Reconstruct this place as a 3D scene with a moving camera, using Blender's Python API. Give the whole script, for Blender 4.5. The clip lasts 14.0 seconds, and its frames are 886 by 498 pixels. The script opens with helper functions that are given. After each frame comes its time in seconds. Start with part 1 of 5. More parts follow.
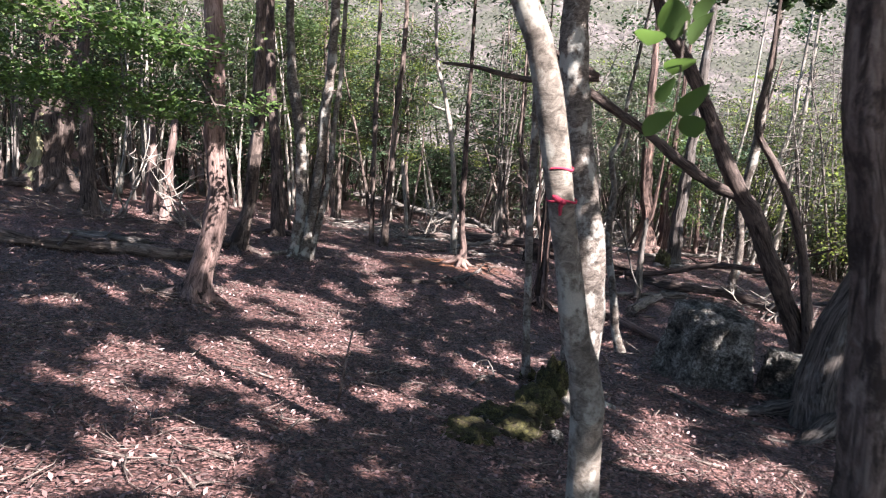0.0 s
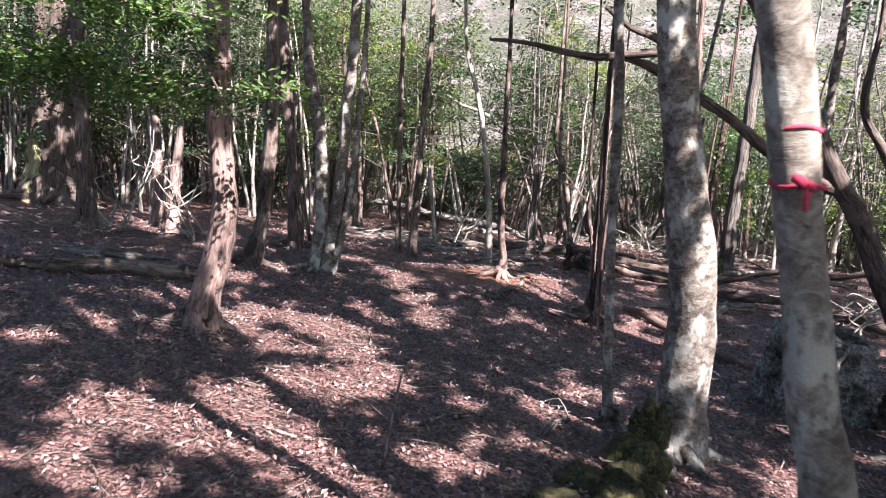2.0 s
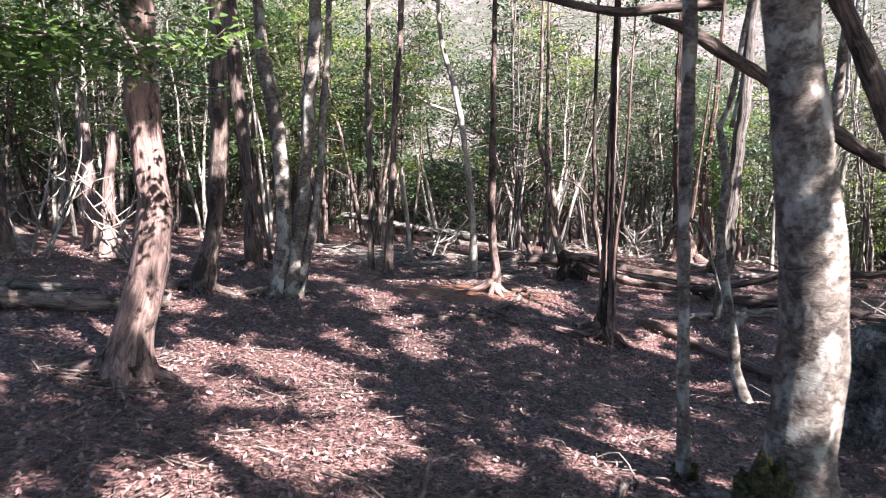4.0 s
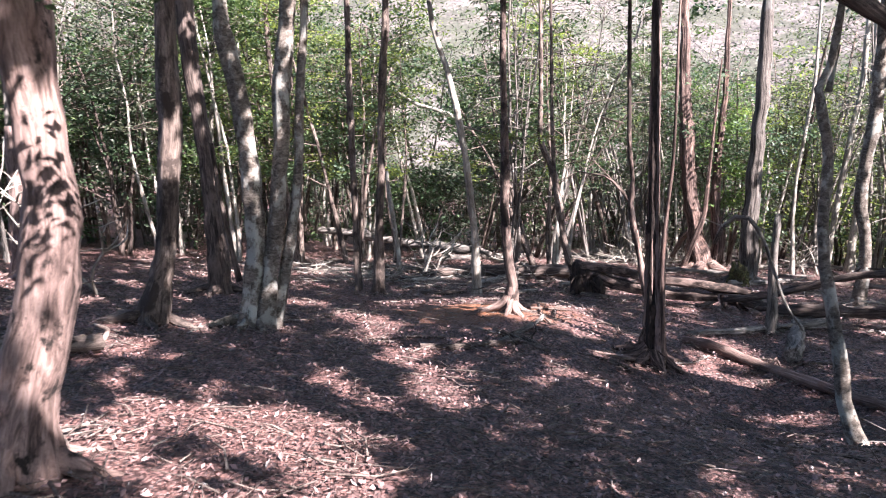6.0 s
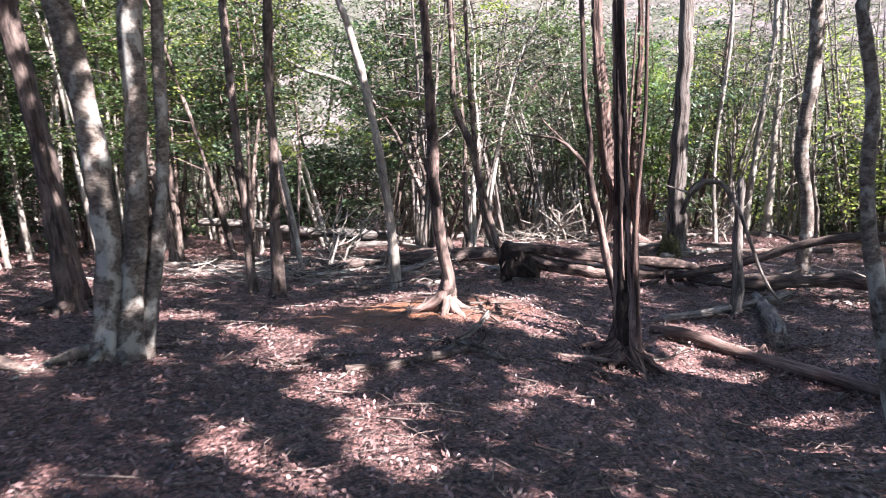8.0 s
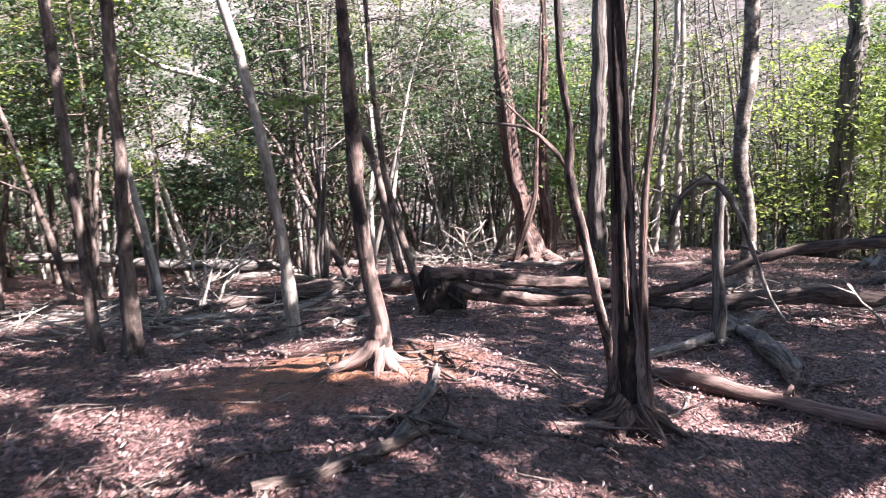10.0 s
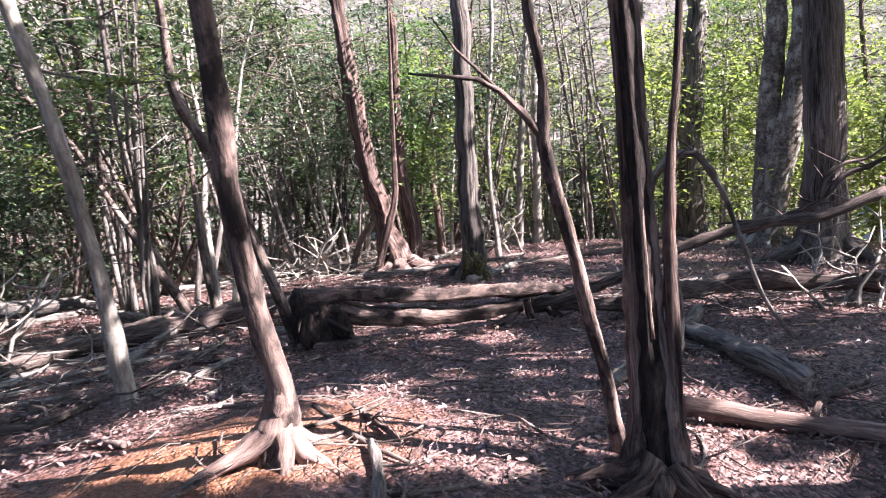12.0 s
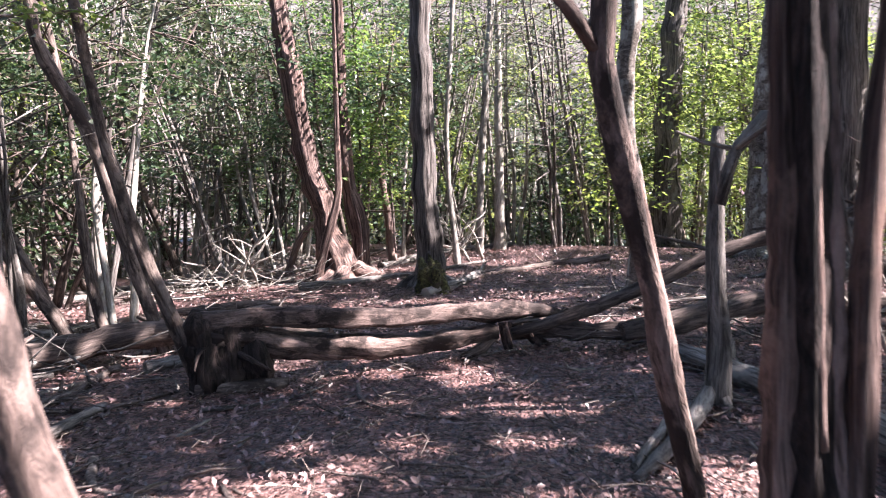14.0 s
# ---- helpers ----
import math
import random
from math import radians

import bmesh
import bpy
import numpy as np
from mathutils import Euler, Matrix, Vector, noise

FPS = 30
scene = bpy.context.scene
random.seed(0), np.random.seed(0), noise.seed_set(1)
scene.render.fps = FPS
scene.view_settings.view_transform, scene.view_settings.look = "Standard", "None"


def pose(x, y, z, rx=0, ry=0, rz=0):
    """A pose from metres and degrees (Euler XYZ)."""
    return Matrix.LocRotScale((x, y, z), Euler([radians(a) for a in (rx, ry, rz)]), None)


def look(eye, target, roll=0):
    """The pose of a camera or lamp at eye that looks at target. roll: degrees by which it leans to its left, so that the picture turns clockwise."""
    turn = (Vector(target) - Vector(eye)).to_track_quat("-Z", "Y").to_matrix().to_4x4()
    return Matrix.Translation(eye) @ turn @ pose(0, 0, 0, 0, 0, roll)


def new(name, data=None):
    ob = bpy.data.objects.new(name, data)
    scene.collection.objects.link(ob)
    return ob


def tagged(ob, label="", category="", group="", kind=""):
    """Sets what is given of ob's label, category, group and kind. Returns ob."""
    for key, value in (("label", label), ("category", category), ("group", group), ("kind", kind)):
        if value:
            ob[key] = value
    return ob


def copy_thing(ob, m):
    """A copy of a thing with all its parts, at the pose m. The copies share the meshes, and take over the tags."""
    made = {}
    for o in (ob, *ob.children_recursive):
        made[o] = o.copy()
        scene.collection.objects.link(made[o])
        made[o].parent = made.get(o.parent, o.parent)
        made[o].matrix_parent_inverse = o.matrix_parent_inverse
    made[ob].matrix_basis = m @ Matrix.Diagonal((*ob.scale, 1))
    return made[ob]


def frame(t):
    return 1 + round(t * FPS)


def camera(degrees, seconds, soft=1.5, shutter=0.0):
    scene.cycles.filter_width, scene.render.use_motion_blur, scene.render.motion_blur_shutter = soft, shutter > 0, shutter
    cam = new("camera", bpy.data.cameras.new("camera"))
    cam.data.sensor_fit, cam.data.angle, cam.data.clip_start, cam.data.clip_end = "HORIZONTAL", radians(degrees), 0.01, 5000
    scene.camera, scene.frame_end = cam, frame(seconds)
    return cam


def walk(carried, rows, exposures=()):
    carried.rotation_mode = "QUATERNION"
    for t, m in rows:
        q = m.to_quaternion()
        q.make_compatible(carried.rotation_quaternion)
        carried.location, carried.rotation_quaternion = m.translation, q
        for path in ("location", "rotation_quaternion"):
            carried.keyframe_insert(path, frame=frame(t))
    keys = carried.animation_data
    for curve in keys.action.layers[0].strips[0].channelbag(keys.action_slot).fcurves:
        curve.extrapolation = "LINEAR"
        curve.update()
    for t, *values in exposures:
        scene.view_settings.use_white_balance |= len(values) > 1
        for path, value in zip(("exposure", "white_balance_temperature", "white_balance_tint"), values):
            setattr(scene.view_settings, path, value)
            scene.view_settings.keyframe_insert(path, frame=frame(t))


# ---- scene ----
cam = camera(63.1, 14.0, 1.1, 0.5)
METRES, EYE, TILT, LEAN, TURN = 13.0, 1.5, -11.0, -3.5, 0.0
ROWS = [
    (0.0, 0.0, 0.0, 0.0, -0.0, -0.0, 0.0),
    (0.5, -0.0056, 0.0273, 0.0017, 0.41, -0.3, -0.65),
    (1.0, -0.013, 0.0564, 0.0017, 0.83, -0.12, -0.4),
    (1.5, -0.0217, 0.0877, 0.0023, 1.07, 0.2, 0.18),
    (2.0, -0.0295, 0.1181, 0.0043, 1.26, 0.62, 1.02),
    (2.5, -0.0367, 0.1476, 0.0055, 0.73, 1.02, 1.5),
    (3.0, -0.0417, 0.1781, 0.0043, 0.1, 1.19, 2.09),
    (3.5, -0.0489, 0.2132, 0.0034, -0.94, 1.43, 2.91),
    (6.0, -0.0866, 0.396, 0.0062, -3.89, 2.98, 5.6),
    (6.5, -0.0906, 0.429, 0.0092, -5.6, 2.53, 6.58),
    (7.0, -0.094, 0.4637, 0.0125, -8.11, 1.77, 7.69),
    (7.5, -0.095, 0.4994, 0.0161, -10.4, 1.09, 8.41),
    (8.0, -0.0968, 0.5368, 0.0198, -12.46, 0.48, 9.11),
    (10.5, -0.0938, 0.7401, 0.0368, -26.19, 0.37, 12.86),
    (11.0, -0.092, 0.7785, 0.042, -29.95, -0.17, 14.54),
    (11.5, -0.0864, 0.813, 0.0468, -34.89, -1.53, 15.98),
    (12.0, -0.074, 0.8445, 0.0474, -37.52, -2.67, 16.04),
    (12.5, -0.0583, 0.875, 0.05, -39.67, -3.51, 16.09),
    (13.0, -0.0351, 0.9047, 0.049, -41.12, -3.95, 16.15),
    (13.5, -0.0148, 0.9324, 0.0474, -42.2, -4.25, 16.03),
    (14.0, 0.0076, 0.9574, 0.0446, -41.75, -3.48, 15.11),
]
walk(cam, [(t, pose(0, 0, EYE, TILT, LEAN, TURN) @ pose(METRES * x, METRES * y, METRES * z, 90 + pitch, roll, yaw)) for t, x, y, z, yaw, pitch, roll in ROWS],
     [(0.0, 2.48, 6020, 9), (2.5, 2.82, 6000, 9), (7.0, 2.94, 5960, 12), (8.2, 3.0, 5960, 12), (11.0, 3.08, 5980, 14), (14.0, 3.1, 5980, 14)])

# ---- world and sun ----
SUN_AZ, SUN_EL = radians(139), radians(43)
TO_SUN = Vector((math.sin(SUN_AZ) * math.cos(SUN_EL), math.cos(SUN_AZ) * math.cos(SUN_EL), math.sin(SUN_EL)))
world = bpy.data.worlds.new("sky")
scene.world = world
world.use_nodes = True
sky = world.node_tree.nodes.new("ShaderNodeTexSky")
sky.sky_type, sky.sun_disc, sky.sun_elevation, sky.sun_rotation = "NISHITA", False, SUN_EL, SUN_AZ
back = world.node_tree.nodes["Background"]
back.inputs["Strength"].default_value = 0.05
world.node_tree.links.new(sky.outputs[0], back.inputs["Color"])
sun = new("sun", bpy.data.lights.new("sun", "SUN"))
sun.data.energy, sun.data.angle, sun.data.color = 5.0, radians(0.55), (1.0, 0.885, 0.83)
sun.matrix_world = look(TO_SUN * 50, (0, 0, 0))


# ---- materials ----
def material(name, rough=0.85):
    m = bpy.data.materials.new(name)
    m.use_nodes = True
    b = m.node_tree.nodes["Principled BSDF"]
    b.inputs["Roughness"].default_value = rough
    b.inputs["Specular IOR Level"].default_value = 0.25
    return m, m.node_tree.nodes, m.node_tree.links, b


def noise_node(n, l, vec, scale, detail=4.0, rough=0.6, dist=0.0):
    t = n.new("ShaderNodeTexNoise")
    t.inputs["Scale"].default_value, t.inputs["Detail"].default_value = scale, detail
    t.inputs["Roughness"].default_value, t.inputs["Distortion"].default_value = rough, dist
    l.new(vec, t.inputs["Vector"])
    return t


def ramp_node(n, l, fac, stops):
    r = n.new("ShaderNodeValToRGB")
    e = r.color_ramp.elements
    e[0].position, e[0].color = stops[0][0], (*stops[0][1], 1)
    e[1].position, e[1].color = stops[-1][0], (*stops[-1][1], 1)
    for p, c in stops[1:-1]:
        e.new(p).color = (*c, 1)
    l.new(fac, r.inputs["Fac"])
    return r


def mix_node(n, l, fac, a, b, kind="MIX"):
    m = n.new("ShaderNodeMix")
    m.data_type, m.blend_type = "RGBA", kind
    for value, socket in ((fac, m.inputs[0]), (a, m.inputs[6]), (b, m.inputs[7])):
        if hasattr(value, "links"):
            l.new(value, socket)
        elif isinstance(value, tuple):
            socket.default_value = (*value, 1)
        else:
            socket.default_value = value
    return m.outputs[2]


def stretch(n, l, sx, sy, sz):
    c, m = n.new("ShaderNodeNewGeometry"), n.new("ShaderNodeMapping")
    m.inputs["Scale"].default_value = (sx, sy, sz)
    l.new(c.outputs["Position"], m.inputs["Vector"])
    return m.outputs["Vector"]


def along_stem(n, l, sx, sy, sz):
    """Coordinates that run round and along a stem, whichever way it leans."""
    c, m = n.new("ShaderNodeAttribute"), n.new("ShaderNodeMapping")
    c.attribute_name = "grain"
    m.inputs["Scale"].default_value = (sx, sy, sz)
    l.new(c.outputs["Vector"], m.inputs["Vector"])
    return m.outputs["Vector"]


def bark(name, dark, mid, light, along=6.0, across=40.0, patch=2.5, patch_col=None, patch_at=0.58, bump=0.6, rough=0.88, moss=None, coords=along_stem):
    """Bark: fibres run up the stem, larger blotches of lichen or bare wood lie over them."""
    m, n, l, b = material(name, rough)
    fib = noise_node(n, l, coords(n, l, across, across, along), 1.0, 6, 0.7, 0.8)
    big = noise_node(n, l, coords(n, l, 1, 1, 0.7), patch, 5, 0.65)
    fine = noise_node(n, l, coords(n, l, 1, 1, 1), 90, 3, 0.7)
    tone = noise_node(n, l, coords(n, l, 1, 1, 0.6), 1.6, 3, 0.6)
    crack = noise_node(n, l, coords(n, l, across * 0.45, across * 0.45, along * 0.4), 1.0, 5, 0.75, 1.4)
    col = ramp_node(n, l, fib.outputs["Fac"], [(0.36, dark), (0.5, mid), (0.64, light)]).outputs[0]
    col = mix_node(n, l, min(1.0, bump), col, ramp_node(n, l, crack.outputs["Fac"], [(0.38, (0.2, 0.18, 0.17)), (0.48, (1, 1, 1))]).outputs[0], "MULTIPLY")
    if patch_col:
        mask = ramp_node(n, l, big.outputs["Fac"], [(patch_at - 0.04, (0, 0, 0)), (patch_at + 0.05, (1, 1, 1))]).outputs[0]
        col = mix_node(n, l, mask, col, patch_col)
    if moss:
        mn = noise_node(n, l, coords(n, l, 1, 1, 1), 5, 4, 0.7)
        mask = ramp_node(n, l, mn.outputs["Fac"], [(0.52, (0, 0, 0)), (0.64, (1, 1, 1))]).outputs[0]
        col = mix_node(n, l, mask, col, moss)
    col = mix_node(n, l, 0.35, col, ramp_node(n, l, fine.outputs["Fac"], [(0.3, (0.45, 0.45, 0.45)), (0.7, (1, 1, 1))]).outputs[0], "MULTIPLY")
    col = mix_node(n, l, 0.8, col, ramp_node(n, l, tone.outputs["Fac"], [(0.35, (0.5, 0.48, 0.47)), (0.62, (1.1, 1.08, 1.05))]).outputs[0], "MULTIPLY")
    l.new(col, b.inputs["Base Color"])
    bn = n.new("ShaderNodeBump")
    bn.inputs["Strength"].default_value, bn.inputs["Distance"].default_value = bump, 0.03
    l.new(mix_node(n, l, 0.55, fib.outputs["Fac"], crack.outputs["Fac"]), bn.inputs["Height"])
    l.new(bn.outputs[0], b.inputs["Normal"])
    return m


def leaf_material(name, dark, mid, light, glow=0.45, rough=0.4, gloss=0.28):
    m, n, l, b = material(name, rough)
    b.inputs["Specular IOR Level"].default_value = gloss
    g = n.new("ShaderNodeNewGeometry")
    col = ramp_node(n, l, g.outputs["Random Per Island"], [(0.0, dark), (0.55, mid), (1.0, light)]).outputs[0]
    l.new(col, b.inputs["Base Color"])
    tr, mx = n.new("ShaderNodeBsdfTranslucent"), n.new("ShaderNodeMixShader")
    l.new(mix_node(n, l, 1.0, col, (1.12, 1.2, 0.8), "MULTIPLY"), tr.inputs["Color"])
    mx.inputs[0].default_value = glow
    l.new(b.outputs[0], mx.inputs[1])
    l.new(tr.outputs[0], mx.inputs[2])
    l.new(mx.outputs[0], n["Material Output"].inputs["Surface"])
    return m


def litter_material():
    """Brown leaf litter with bare ochre earth where the mound is worn."""
    m, n, l, b = material("leaf_litter_ground", 0.95)
    p = stretch(n, l, 1, 1, 1)
    big = noise_node(n, l, p, 0.55, 5, 0.6)
    mid = noise_node(n, l, p, 6, 5, 0.65)
    vor = n.new("ShaderNodeTexVoronoi")
    vor.inputs["Scale"].default_value = 34
    warp = noise_node(n, l, p, 9, 3, 0.6)
    l.new(mix_node(n, l, 0.12, p, warp.outputs["Color"]), vor.inputs["Vector"])
    flakes = ramp_node(n, l, vor.outputs["Color"], [(0.1, (0.055, 0.036, 0.034)), (0.4, (0.17, 0.1, 0.092)), (0.7, (0.27, 0.162, 0.15)), (1.0, (0.38, 0.24, 0.224))]).outputs[0]
    # shade in the crevices between flakes, multiplied into the colour
    flakes = mix_node(n, l, 1.0, flakes, ramp_node(n, l, vor.outputs["Distance"], [(0.4, (1, 1, 1)), (0.75, (0.16, 0.14, 0.14))]).outputs[0], "MULTIPLY")
    tone = ramp_node(n, l, mid.outputs["Fac"], [(0.3, (0.55, 0.5, 0.5)), (0.7, (1.1, 1.05, 1.0))]).outputs[0]
    col = mix_node(n, l, 1.0, flakes, tone, "MULTIPLY")
    col = mix_node(n, l, 0.6, col, ramp_node(n, l, big.outputs["Fac"], [(0.35, (0.7, 0.66, 0.66)), (0.65, (1.1, 1.0, 0.95))]).outputs[0], "MULTIPLY")
    # bare earth
    sep = n.new("ShaderNodeVectorMath")
    sep.operation = "DISTANCE"
    l.new(stretch(n, l, 0.85, 1.25, 0.0), sep.inputs[0])
    sep.inputs[1].default_value = (0.2 * 0.85, 14.5 * 1.25, 0)
    add = n.new("ShaderNodeMath")
    add.operation = "MULTIPLY_ADD"
    l.new(mid.outputs["Fac"], add.inputs[0])
    add.inputs[1].default_value = 2.2
    l.new(sep.outputs["Value"], add.inputs[2])
    earth = ramp_node(n, l, add.outputs[0], [(0.0, (1, 1, 1)), (1.0, (0, 0, 0))])
    scale = n.new("ShaderNodeMapRange")
    scale.inputs["From Min"].default_value, scale.inputs["From Max"].default_value = 1.5, 2.35
    l.new(add.outputs[0], scale.inputs["Value"])
    l.new(scale.outputs[0], earth.inputs["Fac"])
    soil = ramp_node(n, l, mid.outputs["Fac"], [(0.3, (0.13, 0.056, 0.032)), (0.7, (0.27, 0.115, 0.058))]).outputs[0]
    col = mix_node(n, l, earth.outputs[0], col, soil)
    l.new(col, b.inputs["Base Color"])
    bn = n.new("ShaderNodeBump")
    bn.inputs["Strength"].default_value, bn.inputs["Distance"].default_value = 1.0, 0.05
    l.new(mix_node(n, l, 0.5, vor.outputs["Distance"], mid.outputs["Fac"]), bn.inputs["Height"])
    bn.invert = True
    tilt = n.new("ShaderNodeVectorMath")
    tilt.operation = "MULTIPLY_ADD"
    l.new(vor.outputs["Color"], tilt.inputs[0])
    tilt.inputs[1].default_value = (0.9, 0.9, 0.0)
    off = n.new("ShaderNodeVectorMath")
    off.operation = "ADD"
    off.inputs[1].default_value = (-0.45, -0.45, 0.0)
    l.new(bn.outputs[0], off.inputs[0])
    l.new(off.outputs[0], tilt.inputs[2])
    unit = n.new("ShaderNodeVectorMath")
    unit.operation = "NORMALIZE"
    l.new(tilt.outputs[0], unit.inputs[0])
    l.new(unit.outputs[0], b.inputs["Normal"])
    b.inputs["Roughness"].default_value, b.inputs["Specular IOR Level"].default_value = 0.55, 0.4
    return m


def rock_material():
    m, n, l, b = material("granite", 0.85)
    p = stretch(n, l, 1, 1, 1)
    a, c = noise_node(n, l, p, 3.5, 6, 0.7), noise_node(n, l, p, 28, 5, 0.75)
    col = ramp_node(n, l, a.outputs["Fac"], [(0.36, (0.03, 0.027, 0.023)), (0.5, (0.2, 0.184, 0.163)), (0.64, (0.5, 0.47, 0.43))]).outputs[0]
    col = mix_node(n, l, 0.7, col, ramp_node(n, l, c.outputs["Fac"], [(0.4, (0.25, 0.25, 0.25)), (0.6, (1.15, 1.15, 1.15))]).outputs[0], "MULTIPLY")
    l.new(col, b.inputs["Base Color"])
    bn = n.new("ShaderNodeBump")
    bn.inputs["Strength"].default_value, bn.inputs["Distance"].default_value = 1.0, 0.09
    l.new(c.outputs["Fac"], bn.inputs["Height"])
    l.new(bn.outputs[0], b.inputs["Normal"])
    return m


def plain(name, c, rough=0.7):
    m, n, l, b = material(name, rough)
    t = noise_node(n, l, stretch(n, l, 1, 1, 1), 30, 3)
    l.new(ramp_node(n, l, t.outputs["Fac"], [(0.3, tuple(v * 0.7 for v in c)), (0.7, c)]).outputs[0], b.inputs["Base Color"])
    return m


BARK_RED = bark("red_bark", (0.075, 0.052, 0.047), (0.21, 0.148, 0.133), (0.33, 0.245, 0.222), 3.5, 26, 3.0, (0.29, 0.2, 0.175), 0.6, 0.8)
BARK_SPOTTED = bark("blotched_red_bark", (0.09, 0.06, 0.053), (0.25, 0.172, 0.152), (0.4, 0.29, 0.26), 3.5, 22, 8.5, (0.022, 0.016, 0.014), 0.6, 0.6)
# pale blotches on these two grey barks: lichen, lightened further for sunlit patches
BARK_SMOOTH = bark("smooth_grey_bark", (0.10, 0.085, 0.07), (0.22, 0.19, 0.16), (0.35, 0.315, 0.27), 16, 12, 7.0, (0.42, 0.4, 0.35), 0.55, 0.35)
BARK_MOSSY = bark("lichen_and_sun_patch_bark", (0.06, 0.05, 0.042), (0.155, 0.13, 0.112), (0.27, 0.24, 0.21), 22, 14, 6.0, (0.37, 0.36, 0.33), 0.55, 0.5)
BARK_FURROW = bark("furrowed_bark", (0.043, 0.037, 0.034), (0.125, 0.108, 0.098), (0.23, 0.2, 0.182), 2.2, 30, 3.0, (0.23, 0.221, 0.212), 0.62, 1.0)
BARK_DARK = bark("dark_bark", (0.035, 0.026, 0.023), (0.10, 0.075, 0.066), (0.2, 0.155, 0.135), 4, 28, 3.0, (0.16, 0.125, 0.11), 0.6, 0.8)
BARK_SHRED = bark("shredded_bark", (0.024, 0.016, 0.014), (0.12, 0.078, 0.068), (0.296, 0.212, 0.184), 1.3, 34, 3.5, (0.24, 0.152, 0.124), 0.6, 1.0)
BARK_PALE = bark("pale_bark", (0.16, 0.14, 0.12), (0.30, 0.27, 0.235), (0.45, 0.42, 0.38), 5, 24, 5.0, (0.48, 0.46, 0.42), 0.6, 0.4)
BARK_BROWN = bark("brown_bark", (0.068, 0.051, 0.044), (0.162, 0.123, 0.106), (0.272, 0.221, 0.191), 4, 22, 5.5, (0.05, 0.037, 0.032), 0.56, 0.9)
WOOD_GREY = bark("weathered_wood", (0.06, 0.052, 0.047), (0.17, 0.15, 0.137), (0.33, 0.3, 0.275), 3, 26, 5.0, (0.26, 0.235, 0.215), 0.6, 0.9)
# rotten wood coloured near black to hold the shade of root end and hollow
ROT_SHADED = bark("shade_black_rotten_wood", (0.012, 0.009, 0.008), (0.04, 0.028, 0.025), (0.1, 0.072, 0.064), 5, 24, 4.0, (0.06, 0.045, 0.04), 0.6, 0.9)
WOOD_DARK = bark("rotten_wood", (0.02, 0.014, 0.012), (0.085, 0.055, 0.047), (0.24, 0.165, 0.145), 5, 24, 4.0, (0.2, 0.14, 0.12), 0.6, 0.9)
WOOD_BARE = bark("bare_wood", (0.11, 0.072, 0.06), (0.23, 0.158, 0.137), (0.34, 0.25, 0.22), 3, 30, 4.0, (0.17, 0.112, 0.096), 0.57, 0.6)
MOSS = bark("moss_cushion", (0.025, 0.023, 0.011), (0.065, 0.06, 0.024), (0.15, 0.14, 0.05), 30, 30, 9.0, (0.06, 0.045, 0.03), 0.58, 1.0, coords=stretch)
SCAR = bark("pale_scar", (0.2, 0.19, 0.1), (0.4, 0.38, 0.22), (0.55, 0.52, 0.34), 3, 20, 4.0, (0.3, 0.28, 0.16), 0.6, 0.4)
GROUND = litter_material()
ROCK = rock_material()
LEAF_DARK = leaf_material("dark_evergreen_leaves", (0.022, 0.04, 0.02), (0.048, 0.078, 0.04), (0.09, 0.125, 0.068), 0.3)
LEAF_MID = leaf_material("green_leaves", (0.038, 0.064, 0.028), (0.074, 0.112, 0.046), (0.13, 0.17, 0.075), 0.42)
LEAF_LIGHT = leaf_material("yellow_green_leaves", (0.105, 0.14, 0.045), (0.19, 0.23, 0.07), (0.3, 0.325, 0.1), 0.55)
# green leaves in a brighter copy, with sunlight put into the colour
LEAF_BRIGHTENED = leaf_material("brightened_green_leaves", (0.055, 0.095, 0.035), (0.105, 0.165, 0.055), (0.17, 0.24, 0.08), 0.5)
LEAF_DULL = leaf_material("dull_grey_green_leaves", (0.06, 0.07, 0.052), (0.115, 0.128, 0.092), (0.2, 0.2, 0.15), 0.4)
LEAF_LITTER = leaf_material("fallen_leaves", (0.036, 0.022, 0.02), (0.15, 0.091, 0.084), (0.31, 0.197, 0.184), 0.05, 0.38, 0.55)
BARK_SCALY = bark("scaly_brown_bark", (0.05, 0.036, 0.031), (0.15, 0.107, 0.093), (0.28, 0.2, 0.176), 4, 16, 6.0, (0.035, 0.025, 0.022), 0.525, 1.0)
TWIG = bark("twig_bark", (0.06, 0.045, 0.04), (0.16, 0.125, 0.11), (0.32, 0.27, 0.24), 20, 20, 4.0, (0.25, 0.2, 0.18), 0.6, 0.3)
TAPE = plain("red_tape", (0.42, 0.04, 0.08), 0.7)
# hillside colour paled towards mauve grey in place of haze
HILL = bark("distant_woods", (0.07, 0.064, 0.06), (0.13, 0.113, 0.109), (0.2, 0.172, 0.167), 0.5, 0.5, 0.12, (0.075, 0.075, 0.06), 0.5, 0.0, coords=stretch)


